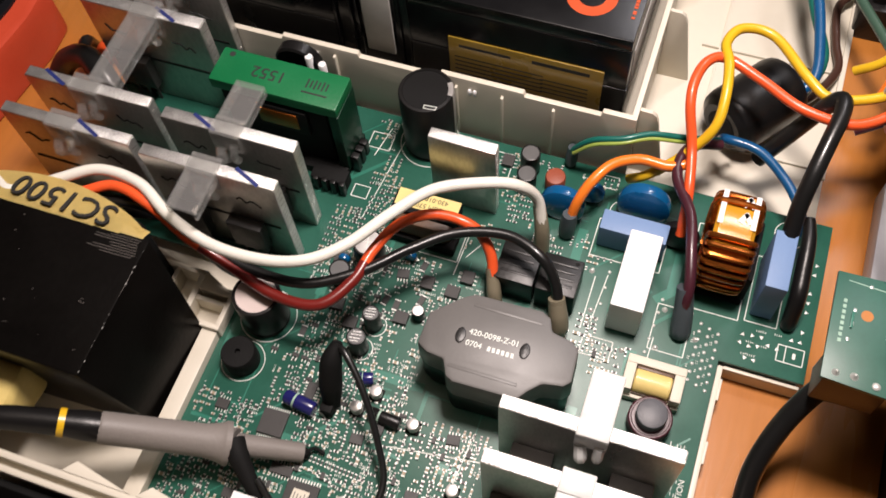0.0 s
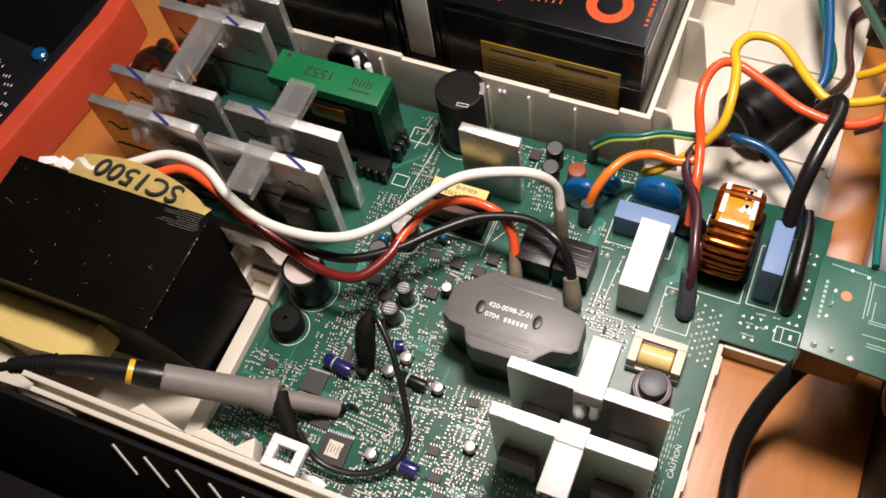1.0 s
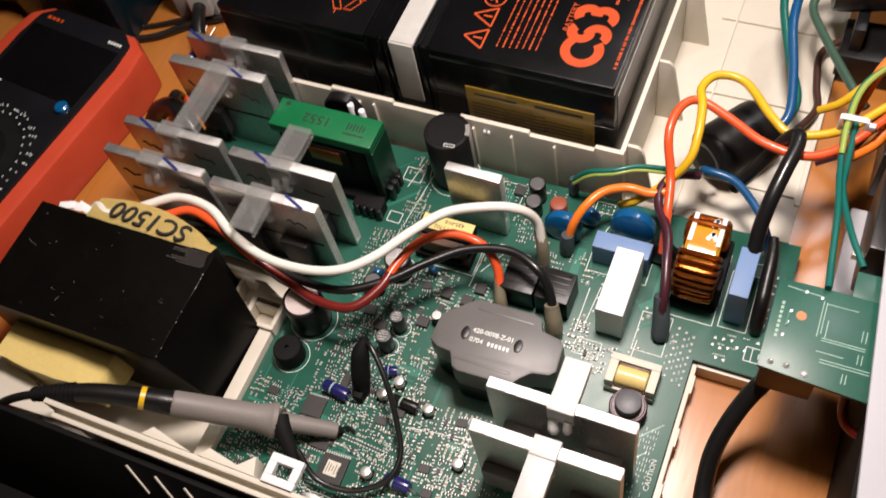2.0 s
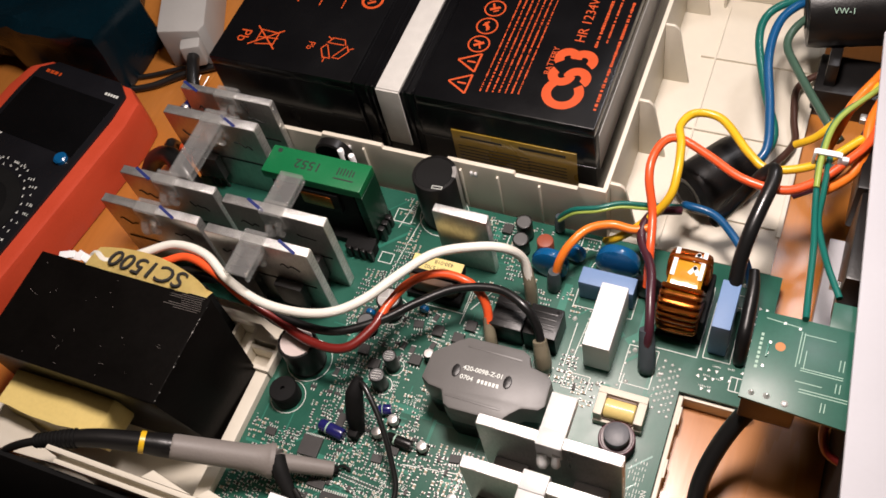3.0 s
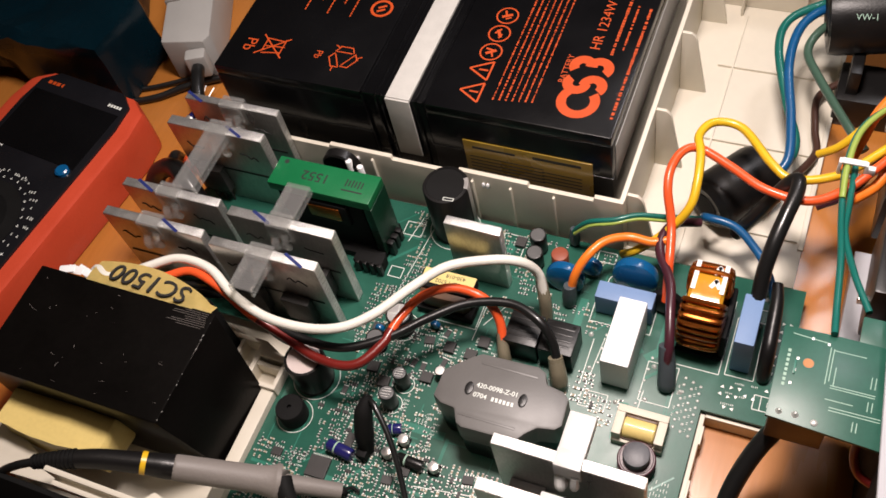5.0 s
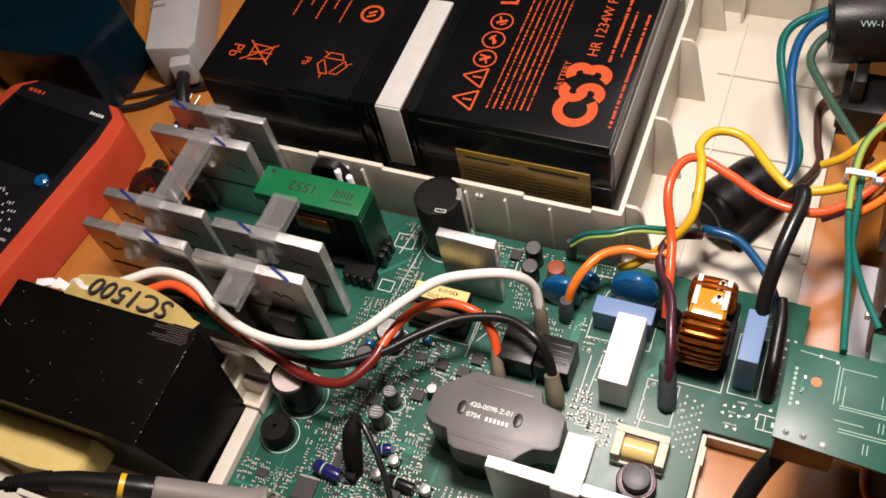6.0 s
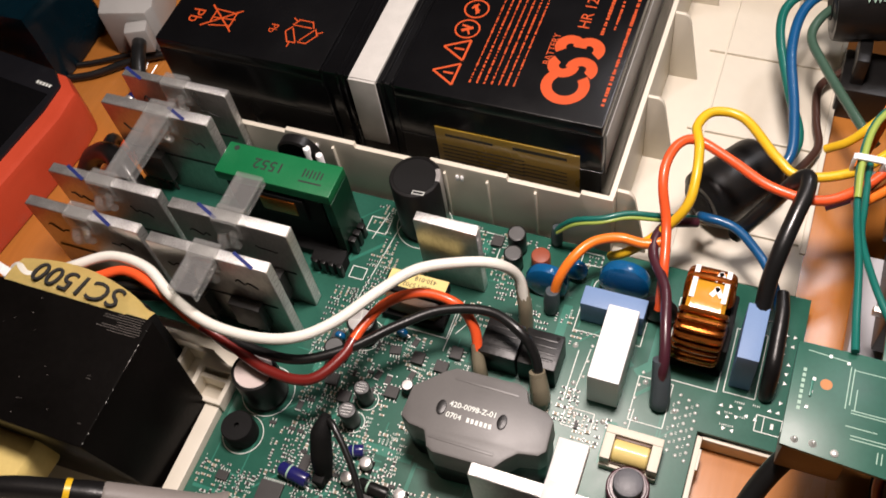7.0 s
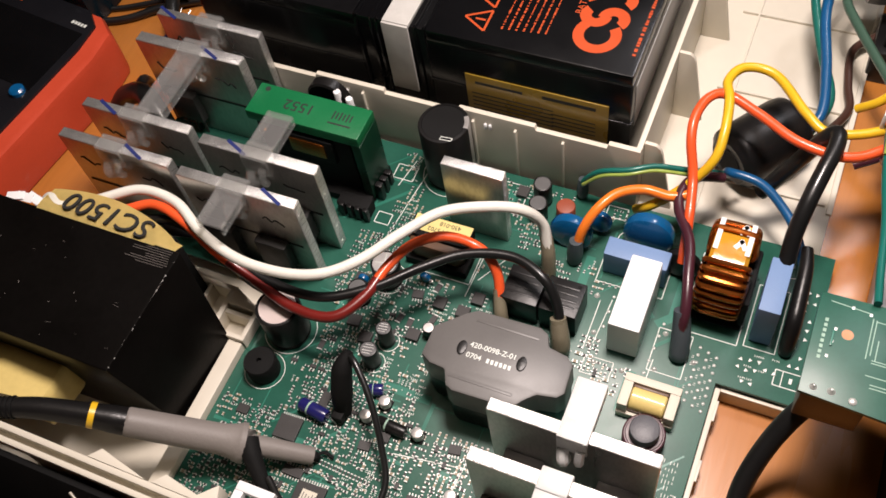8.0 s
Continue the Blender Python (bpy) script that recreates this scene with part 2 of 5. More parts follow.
def lettering(words, size, m, thick=0.05, bold=0.0):
    """A flat mesh of words, in millimetres, laid by the pose m."""
    curve = bpy.data.curves.new("letters", "FONT")
    curve.body, curve.size, curve.extrude, curve.offset, curve.resolution_u = words, size, thick, bold, 3
    curve.align_x, curve.align_y = "CENTER", "CENTER"
    ob = new("letters", curve)
    me = bpy.data.meshes.new_from_object(ob.evaluated_get(bpy.context.evaluated_depsgraph_get()))
    bpy.data.objects.remove(ob)
    bm = bmesh.new()
    bm.from_mesh(me)
    bpy.data.meshes.remove(me)
    return moved(bm, m)


def bars(rows, z, h=0.06):
    """Thin flat bars: (x, y, length, width, degrees)."""
    return joined(*[moved(box(-l / 2, l / 2, -w / 2, w / 2, 0, h, 0), Matrix.Translation((x, y, z + 0.0015 * (i % 60))) @ Matrix.Rotation(radians(a), 4, "Z")) for i, (x, y, l, w, a) in enumerate(rows)])


def ring(cx, cy, z, r, w=0.35, seg=30):
    bm = bmesh.new()
    a = [bm.verts.new((cx + r * math.cos(2 * math.pi * i / seg), cy + r * math.sin(2 * math.pi * i / seg), z)) for i in range(seg)]
    b = [bm.verts.new((cx + (r + w) * math.cos(2 * math.pi * i / seg), cy + (r + w) * math.sin(2 * math.pi * i / seg), z)) for i in range(seg)]
    for i in range(seg):
        bm.faces.new((a[i], b[i], b[(i + 1) % seg], a[(i + 1) % seg]))
    return bm


def outline(x0, x1, y0, y1, w=0.4):
    return [((x0 + x1) / 2, y0, x1 - x0, w, 0), ((x0 + x1) / 2, y1, x1 - x0, w, 0), (x0, (y0 + y1) / 2, y1 - y0, w, 90), (x1, (y0 + y1) / 2, y1 - y0, w, 90)]


R = Matrix.Rotation
T = Matrix.Translation

# ---- setting ----
TABLE = -12.0
tagged(solid("table_top", box(-1100, 900, -700, 1300, TABLE - 30, TABLE, 2), WOOD, "orange wooden bench top under everything"), kind="structure")
# Unseen box of a room, added to enclose the bench and bounce light.
solid("wall_north", box(-1500, 1500, 1700, 1750, -800, 2000, 0), WALLP, "unseen plain wall added behind the bench", kind="structure")
solid("wall_south", box(-1500, 1500, -1350, -1300, -800, 2000, 0), WALLP, "unseen plain wall added round the bench", kind="structure")
solid("wall_east", box(1500, 1550, -1300, 1700, -800, 2000, 0), WALLP, "unseen plain wall added round the bench", kind="structure")
solid("wall_west", box(-1550, -1500, -1300, 1700, -800, 2000, 0), WALLP, "unseen plain wall added round the bench", kind="structure")
solid("ceiling", box(-1550, 1550, -1350, 1750, 2000, 2050, 0), WALLP, "unseen plain ceiling added for bounce light", kind="structure")
solid("floor", box(-1550, 1550, -1350, 1750, -850, -800, 0), WALLP, "unseen plain floor added below the bench", kind="structure")

# ---- cream tray of the power supply ----
tray = thing("equipment_tray", (-150, 200, TABLE), "cream moulded plastic tray of an opened backup power unit", "tray")
FLOOR = -8.5
part("tray_floor", box(-303, -8, 2, 208, TABLE, FLOOR, 0.5), CREAM, tray)
part("tray_floor", box(-303, 17, 210.5, 420, TABLE, FLOOR, 0.5), CREAM, tray)
part("tray_floor", box(-7.8, 22, 133, 210, TABLE, FLOOR, 0.3), CREAM, tray)


def stepped_wall():
    top = [(-303, 33), (-220, 33), (-219.5, 35.2), (-184.5, 35.2), (-184, 33), (-148, 33), (-147.5, 36), (-111.5, 36), (-111, 33.8), (-79, 33.8), (-78.5, 36.5), (-64.5, 36.5)]
    poly = [(-303, FLOOR), *top, (-64.5, FLOOR)]
    return moved(prism([(x, -z) for x, z in poly], 207.2, 209.6, 0.35), Matrix(((1, 0, 0, 0), (0, 0, 1, 0), (0, -1, 0, 0), (0, 0, 0, 1))))


part("divider", stepped_wall(), CREAM, tray, "stepped cream divider wall")
for x in (-215, -196, -141, -121, -99):
    part("divider_rib", box(x, x + 1.2, 205.6, 207.3, FLOOR, 31, 0.3), CREAM, tray)
for x in (-206, -134.5):
    for k in (0, 2.2):
        part("peg", lathe(x + k, 206.4, [(0.5, 27.5), (0.9, 28), (0.9, 30.2), (0.5, 30.8)], 8), WHITE, tray)
part("side_wall", box(-67, -64.6, 209.7, 420, FLOOR, 35, 0.4), CREAM, tray)
for y in (214, 268, 322, 376):
    def gusset(y=y):
        poly = [(-64.5, FLOOR), (-64.5, 34.5), (-59.6, 34.3), (-57.6, 32.6), (-56.4, 29), (-50, FLOOR)]
        return moved(prism([(a, -b) for a, b in poly], y, y + 1.8, 0.3), Matrix(((1, 0, 0, 0), (0, 0, 1, 0), (0, -1, 0, 0), (0, 0, 0, 1))))
    part("gusset", gusset(), CREAM, tray)
part("back_wall", box(-64, 14, 392, 395, FLOOR, 36, 0.5), CREAM, tray)
for x in (-44, -10):
    part("back_rib", box(x, x + 1.6, 384, 392, FLOOR, 34, 0.4), CREAM, tray)
part("floor_line", box(-40.2, -39.2, 212, 384, FLOOR, FLOOR + 1.4, 0.2), CREAM, tray)
for y in (236, 290, 343):
    part("floor_line", box(-48, 14, y, y + 1.1, FLOOR, FLOOR + 1.5, 0.2), CREAM, tray)
part("floor_edge", box(15, 17.5, 232, 420, FLOOR, FLOOR + 1.5, 0.4), CREAM, tray)
part("edge_strip", box(-9.2, -7.0, 6, 132.5, TABLE, -2.0, 0.5), CREAM, tray, "cream rim along the board")
for y in (40, 66, 92, 118):
    part("rim_tab", box(-7.2, -6.2, y, y + 9, -7, -1.8, 0.3), CREAM, tray)
part("edge_strip", box(-7, 22, 131.6, 133, TABLE, -2.6, 0.4), CREAM, tray)
part("rail", box(-207.2, -200.4, 12, 84.5, FLOOR, 4.5, 0.6), CREAM, tray, "cream rail beside the transformer")
part("bracket", joined(box(-240, -199.5, 82.5, 84.6, FLOOR, 7, 0.4), box(-240, -214, 103, 105.4, FLOOR, 7, 0.4), box(-201.6, -199.5, 84.4, 99, FLOOR, 7, 0.4), box(-217, -214.6, 84.4, 103.2, FLOOR, 7, 0.3), box(-228, -226, 84.4, 103.2, FLOOR, 6.4, 0.3), box(-214.8, -201.4, 93, 95, FLOOR, 5.6, 0.3), prism([(-214.8, 97), (-201.4, 97), (-201.4, 99.2), (-214.8, 105.4)], FLOOR, 7, 0.4)), CREAM, tray, "cream moulded bracket with open pockets")
part("bracket_floor", box(-240, -200, 84, 104, FLOOR, -3, 0.3), CREAM, tray)
part("front_wall", box(-262, -5, 6.6, 9.0, FLOOR, 45, 0.5), CREAM, tray)
part("front_lip", box(-256, -5, 2.4, 4.6, 37, 43.5, 0.5), CREAM, tray, "outer lip of the double rim")
part("front_web", box(-258, -5, 4.2, 7.0, 36, 40, 0.3), CREAM, tray)
for x, w in ((-212, 26), (-184, 30)):
    part("hook", prism([(x, 9), (x + 4, 13.5), (x + w, 9)], 34, 45.4, 0.4), CREAM, tray)
part("hook", prism([(-168, 9), (-160, 17), (-157, 9)], 34, 45, 0.4), CREAM, tray)
part("square_eye", joined(box(-153.5, -139, 8.6, 12, 43, 46.4, 0.4), box(-153.5, -139, 17.5, 21, 43, 46.4, 0.4), box(-153.5, -150, 12, 17.5, 43, 46.4, 0.3), box(-142.5, -139, 12, 17.5, 43, 46.4, 0.3)), WHITE, tray, "white square eyelet on the rim")
part("corner_flap", prism([(-360, 24), (-330, 26), (-311, 26), (-290, 18), (-266, 8.6), (-266, 6), (-300, 4), (-360, 4)], 17, 19.4, 0.6), CREAM, tray, "cream corner of the tray")
part("corner_rib", box(-300, -297.6, 5, 22, FLOOR, 17.2, 0.4), CREAM, tray)

fascia = thing("front_fascia", (-150, 0, TABLE), "black plastic front fascia with upright vent slots", "fascia")
# Panel leaned outward so the slot bars catch light past the rim.
LEAN = Matrix.Translation((0, 1.0, 38)) @ Matrix.Rotation(radians(-27), 4, "X")
part("panel", moved(box(-420, 40, -3.0, 0, -55, 0, 0.8), LEAN), MATT, fascia)
part("skirt", box(-420, 40, -190, -24, TABLE, TABLE + 3, 1.0), MATT, fascia)
# Light through each slot is laid on as a raised cream bar.
for i in range(14):
    slot = moved(box(-0.55, 0.55, -0.5, 0.3, -16, 0, 0.2), T((-216 + 14.6 * i, -3.2, -4)) @ R(radians(-38), 4, "Y"))
    part("vent_slot", moved(slot, LEAN), CREAM, fascia, "cream bar for the light in a slanting vent slot")

# ---- main board ----
board = thing("circuit_board", (-120, 100, 0), "green printed circuit board crowded with small parts", "circuit board")
part("laminate", prism([(-200.2, 10), (-9.5, 10), (-9.5, 133.4), (23, 133.4), (23, 205), (-298, 205), (-298, 116), (-200.2, 116)], -1.6, 0, 0.15), PCB, board)

keep_out = [(-240, -205, 80, 110), (-302, -178, 118, 208), (-235, -170, 155, 190), (-164, -137, 184, 206), (-141, -109, 165, 176), (-153, -120, 142, 162), (-196, -172, 86, 112), (-196, -176, 63, 83),
            (-118, -58, 76, 120), (-80, -17, 47, 78), (-57, -39, 128, 167), (-30, -5, 150, 192), (-70, -39, 164, 180), (-3, 20, 152, 205), (-98, -40, 172, 192), (-103, -66, 131, 153), (-45, -19, 90, 123),
            (-36, -22, 130, 152), (-206, -9, 8, 13)]


def free(x, y, r):
    return -199 + r < x < -11 - r and 13 + r < y < 203 - r and not any(a - r < x < b + r and c - r < y < d + r for a, b, c, d in keep_out)


# traces and ink, joined: too fine to pick apart
rng = random.Random(7)
tr = []
for i in range(150):
    x, y = rng.uniform(-196, -12), rng.uniform(14, 200)
    l, w, a = rng.uniform(6, 26), rng.choice((0.5, 0.5, 0.8, 1.6, 4.0)), rng.choice((0, 90, 90, 45))
    dx, dy = abs(l / 2 * math.cos(radians(a))), abs(l / 2 * math.sin(radians(a)))
    if -198 + dx < x < -11 - dx and 12 + dy < y < 203 - dy:
        tr.append((x, y, l, w, a))
tagged(part("trace_pattern", bars(tr, 0.01, 0.03), PCB2, board), kind="stuff")
ink = []
ink += outline(-141, -120, 143, 162) + outline(-69, -40, 163, 181) + outline(-29, -6, 152, 191) + outline(-3.5, 9, 153, 183) + outline(-37, -23, 130, 150) + outline(-62, -50, 120, 128) + outline(11, 21, 140, 147) + [(14, 143.5, 7, 0.35, 90), (17.4, 143.5, 2.4, 1.2, 90)] + outline(-168, -122, 12, 20)
ink += [(-64, 142, 24, 0.4, 90), (-60, 145, 22, 0.4, 86), (-36, 122, 26, 0.4, 88), (-100, 64, 40, 0.4, 8), (-92, 56, 40, 0.4, 85), (-163, 172, 44, 0.4, 84), (-170, 190, 16, 0.4, 80), (-119, 150, 26, 0.4, 88), (-112, 155, 20, 0.4, 60)] + outline(-176, -166, 186, 194) + outline(-174, -167, 160, 166) + outline(-75, -66, 196, 202) + outline(-124, -112, 184, 200)


def label_row(x, y, n, upright):
    """One printed reference: n characters, each of one or two strokes."""
    for k in range(n):
        u, v = (x, y + k * 0.82) if upright else (x + k * 0.82, y)
        ink.append((u, v, rng.uniform(0.75, 1.0), 0.22, 0 if upright else 90))
        if rng.random() < 0.6:
            ink.append((u + 0.2, v + rng.uniform(-0.3, 0.3), 0.5, 0.2, 90 if upright else 0))


for c in range(190):
    x, y, upright = round(rng.uniform(-197, -84) / 4.5) * 4.5, round(rng.uniform(14, 140) / 3.6) * 3.6, rng.random() < 0.45
    for k in range(rng.choice((1, 1, 2, 3, 4))):
        u, v = (x + 1.7 * k, y) if upright else (x, y + 1.7 * k)
        if free(u, v, 2.2):
            label_row(u, v, rng.randint(2, 4), upright)
for c in range(70):
    x, y = round(rng.uniform(-178, -62) / 4.5) * 4.5, round(rng.uniform(140, 200) / 3.6) * 3.6
    if free(x, y, 2.0):
        label_row(x, y, rng.randint(2, 4), rng.random() < 0.5)
for k in range(7):
    for x in (-21, -17.4, -13.8):
        label_row(x, 121.6 + 3.5 * k - 0.35 * (x + 15), 2, True) if rng.random() < 0.8 else None
for x, y, n in ((-2, 139, 7), (-1, 144.5, 4), (5, 144, 3), (2, 150, 5), (9, 150.5, 4)):
    label_row(x, y, n, False)
for k in range(6):
    label_row(-52.0 - 2.3 * k, 14, 7 + (k * 5) % 4, True)
for r in range(16):
    for c in range(26):
        if rng.random() < 0.62:
            ink.append((-14.5 - r * 0.42, 30 + c * 2.6 + rng.uniform(-0.4, 0.4), rng.uniform(0.9, 1.9), 0.24, 90)) if r % 3 == 0 else None
tagged(part("silkscreen", bars(ink, 0.14, 0.03), SILK, board, "white printed marks"), kind="stuff")
for cx, cy, r in ((-185, 97, 11.4), (-187, 76, 8.6), (-154.5, 134.5, 7.6), (-150, 196, 13), (-142, 106, 4.4), (-144, 95, 4.6), (-60, 186, 6), (-20, 197, 5), (7, 196, 6)):
    part("ink_ring", ring(cx, cy, 0.28, r), SILK, board)
part("lettering", joined(lettering("CAUTION", 3.2, T((-12.6, 76, 0.28)) @ R(radians(90), 4, "Z"), 0.03)), SILK, board, "printed word CAUTION")


# ---- big parts standing on the board ----
def top_cap(name, cx, cy, r, z1, sleeve, top, label, group="electrolytic capacitors", z0=0.0, cross=False, stripe=False):
    t = thing(name, (cx, cy, z0), label, "capacitor", group)
    part("sleeve", lathe(cx, cy, [(r * 0.9, z0), (r, z0 + 0.5), (r, z0 + 1.2), (r * 0.95, z0 + 1.8), (r, z0 + 2.4), (r, z1 - 0.7), (r * 0.96, z1 - 0.1), (r * 0.86, z1), (r * 0.84, z1 - 0.3)]), sleeve, t)
    part("top", lathe(cx, cy, [(r * 0.8, z1 - 0.5), (r * 0.84, z1 - 0.15), (r * 0.5, z1 - 0.1)]), top, t)
    if cross:
        part("vent_mark", bars([(cx, cy, r * 1.4, 0.3, 12), (cx, cy, r * 1.4, 0.3, 102)] if top is CAPTOP else [(cx, cy + k * r * 0.32, r * (1.35 - 0.3 * abs(k)), 0.24, 8) for k in (-1.6, -0.6, 0.6, 1.6)], z1 - 0.1, 0.08), SILVER if top is not CAPTOP else SILK, t)
    if stripe:
        bm = lathe(cx, cy, [(r + 0.02, z0 + 3), (r + 0.08, z0 + 3.1), (r + 0.08, z1 - 0.8), (r * 0.97, z1 + 0.02), (r * 0.8, z1 + 0.05)], 48)
        doomed = [f for f in bm.faces if not (lambda c: 0.05 < math.atan2(c.y - cy, c.x - cx) < 0.62)(f.calc_center_median())]
        bmesh.ops.delete(bm, geom=doomed, context="FACES")
        part("stripe", bm, CAPTOP, t, "pale polarity stripe")
    return t


c = top_cap("capacitor", -150, 197, 11.6, 37, BLACK, MATT, "large black electrolytic capacitor with a pale stripe", stripe=True)
part("emblem", bars([(-145.5, 188.2, 5.5, 0.3, 4), (-145.5, 189.7, 5.5, 0.3, 4), (-148, 189, 1.4, 0.3, 80), (-143, 189, 1.4, 0.3, 80)], 37.02), SILK, c)
top_cap("capacitor", -185.5, 96.5, 9.6, 22, BLACK, LABEL, "black electrolytic capacitor with a pale pink top")
top_cap("capacitor", -154.5, 134.5, 6.4, 14, BLACK, CAPTOP, "black capacitor with a scored silver top", cross=True)
top_cap("capacitor", -162, 121, 4.4, 11, MATT, GREYCAP, "small dark grey capacitor")
top_cap("capacitor", -142.5, 106, 3.4, 13, BLACK, GREYCAP, "slim black capacitor with a scored top", cross=True)
top_cap("capacitor", -144.5, 95, 3.8, 13, BLACK, GREYCAP, "slim black capacitor with a scored top", cross=True)
top_cap("capacitor", -126.5, 115, 2.6, 7, BLACK, CAPTOP, "tiny black capacitor with a silver top")
for x, y, r, h in ((-103, 186, 4.2, 12), (-104, 195, 4.2, 14)):
    top_cap("capacitor", x, y, r, h, BLACK, GREYCAP, "small round black capacitor")
for x, y in ((-136, 71), (-113, 71), (-91, 52), (-128, 35), (-131, 79)):
    t = thing("capacitor", (x, y, 0), "small bright aluminium can capacitor", "capacitor", "silver can capacitors")
    part("base", box(x - 2.6, x + 2.6, y - 2.6, y + 2.6, 0.1, 1.1, 0.3), MATT, t)
    part("can", can(x, y, 2.4, 1.1, 5.6, 0.4, 18), CAPTOP, t)


def lying_cap(p, q, r, sleeve, label):
    p, q = Vector(p), Vector(q)
    d = (q - p).normalized()
    t = thing("capacitor", (p + q) / 2 - Vector((0, 0, r)), label, "capacitor", "lying capacitors")
    part("sleeve", tube([p, p + d, q - d, q], r, 16, 1, radii=[r * 0.82, r, r, r * 0.85]), sleeve, t)
    part("band", tube([p + (q - p) * 0.32, p + (q - p) * 0.38], r + 0.05, 16, 1), PALE, t, "pale printed band")
    part("lead", tube([q, q + d * 3, q + d * 4 - Vector((0, 0, r))], 0.3, 6), SILVER, t)


lying_cap((-164, 67, 3.2), (-151, 65, 3.2), 3.1, CAPBLUE, "navy blue capacitor lying on the board")
lying_cap((-119, 36, 3.1), (-107, 35, 3.1), 3.0, CAPBLUE, "navy blue capacitor lying on the board")
lying_cap((-140, 82, 3.0), (-134, 84, 3.0), 2.6, CAPBLUE, "navy blue capacitor lying on the board")
lying_cap((-131, 71, 2.7), (-118, 70, 2.7), 2.6, BLACK, "black capacitor lying on the board")

z = thing("buzzer", (-187, 76, 0), "round black buzzer with a sound hole", "buzzer")
part("shell", lathe(-187, 76, [(6.6, 0), (7.0, 0.6), (7.0, 8.8), (6.4, 9.8), (1.1, 10), (1.0, 8.2)]), MATT, z)

# grey inductor with a lobed cap
ind = thing("inductor", (-90, 100, 0), "dark grey encapsulated power inductor with printed code", "inductor")
lobes = [(-117.5, 93.5), (-117.2, 106.5), (-107, 116), (-103, 118.6), (-77, 119.4), (-73.5, 117.6), (-71.5, 112.6), (-63.5, 111.2), (-60.4, 108.5), (-59.6, 96), (-62, 93.4), (-69.5, 92), (-73.5, 88), (-76.5, 83.6), (-100.5, 83), (-103.5, 84.4), (-106.5, 90.4), (-113, 91)]
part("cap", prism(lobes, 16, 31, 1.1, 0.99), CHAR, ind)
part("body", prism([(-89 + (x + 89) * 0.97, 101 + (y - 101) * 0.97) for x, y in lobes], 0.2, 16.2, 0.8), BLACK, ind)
for x, y in ((-103, 101), (-79, 102)):
    part("boss", prism([(x + 1.9 * math.cos(a) , y + 3.1 * math.sin(a)) for a in (2 * math.pi * i / 18 for i in range(18))], 30.4, 31.7, 0.4), BLACK, ind)
part("ridge", box(-104, -78, 88.2, 89.6, 30.6, 31.2, 0.3), CHAR, ind)
part("ridge", box(-102, -76, 113.4, 114.8, 30.6, 31.2, 0.3), CHAR, ind)
part("lettering", joined(lettering("420-0098-Z-01", 3.1, T((-91, 103.6, 31.05)) @ R(radians(1), 4, "Z"), 0.04, 0.04), lettering("0704", 3.1, T((-97.4, 98.9, 31.05)), 0.04, 0.04), bars([(-91.6 + 1.75 * k, 98.9, 1.1, 1.9, 8 * (k % 2)) for k in range(6)], 31.0, 0.06)), SILK, ind, "white printed code")

# green ferrite transformer
g = thing("transformer", (-205, 178, 0), "ferrite transformer under a bright green cover", "transformer")
part("cover_top", box(-233.8, -177.8, 170, 187, 41, 47, 0.8), GREEN, g, "green cover plate")
# Side face wears the darkened green in place of cast shade.
part("cover_side", prism([(-182, 170), (-177.6, 170), (-177.6, 187), (-182, 187)], 3, 41.5, 0.5), GREEN_SHADE, g, "cover side in green darkened for shade")
part("core", box(-231, -184, 171.5, 186.5, 5, 40.5, 0.8), MATT, g)
part("core_gap", box(-218, -192, 169.2, 172, 24, 39, 0.8), MATT, g)
part("winding", box(-214, -196, 168.6, 171, 27, 37, 2.2), COPPER, g, "copper winding behind the cover")
part("bobbin", joined(box(-232, -178, 166, 189, 0.2, 5, 0.8), box(-192, -176, 160, 167, 0.2, 8, 0.8)), MATT, g)
for i in range(4):
    part("pin", box(-190 + 4 * i, -187.6 + 4 * i, 158.4, 160.6, 0.2, 9, 0.5), BLACK, g)
for i in range(3):
    part("pin", box(-177.5, -174, 172 + 4.5 * i, 175 + 4.5 * i, 0.2, 11 - i, 0.5), BLACK, g)
part("dot", lathe(-229, 184.2, [(1.3, 46.9), (1.3, 47.05)], 12), DARK_INK, g)
part("lettering", joined(lettering("1552", 7.6, T((-210.5, 179, 47.02)) @ R(radians(180), 4, "Z"), 0.03, 0.04), bars([(-193.5 + 1.7 * k, 179.4, 4.6 - k % 2, 0.7, 90) for k in range(6)] + [(-189, 175, 11, 0.8, 0)], 47.0, 0.05)), DARK_INK, g, "black stamped numbers")
part("rear_drum", moved(lathe(0, 0, [(9, -3), (10, -2.2), (10, 2.2), (9, 3)]), T((-206, 196, 37)) @ R(radians(90), 4, "X")), BLACK, g)
part("rear_block", box(-216, -196, 190.4, 199, 0.2, 30, 1.5), BLACK, g)
for x, z1 in ((-199.5, 45), (-194, 42)):
    part("rear_pin", can(x, 193.5, 1.7, 28, z1, 0.5, 12), WHITE, g, "white nylon pin")

# small transformer with a yellow label
s = thing("transformer", (-136, 152, 0), "small black transformer with a yellow paper label", "transformer")
part("bobbin", box(-151, -122, 145, 161, 0.2, 5, 0.8), MATT, s)
part("winding", prism([(-147, 146.5), (-126, 146.5), (-124, 149), (-124, 158), (-149, 158), (-149, 149)], 5, 15.5, 1.6), BROWNBOX, s)
part("core", box(-150.5, -122.5, 150.5, 160.5, 12, 17.6, 0.8), MATT, s)
part("label", box(-149.5, -123, 153, 160.8, 17.6, 17.75, 0), YLABEL, s, "yellow label")
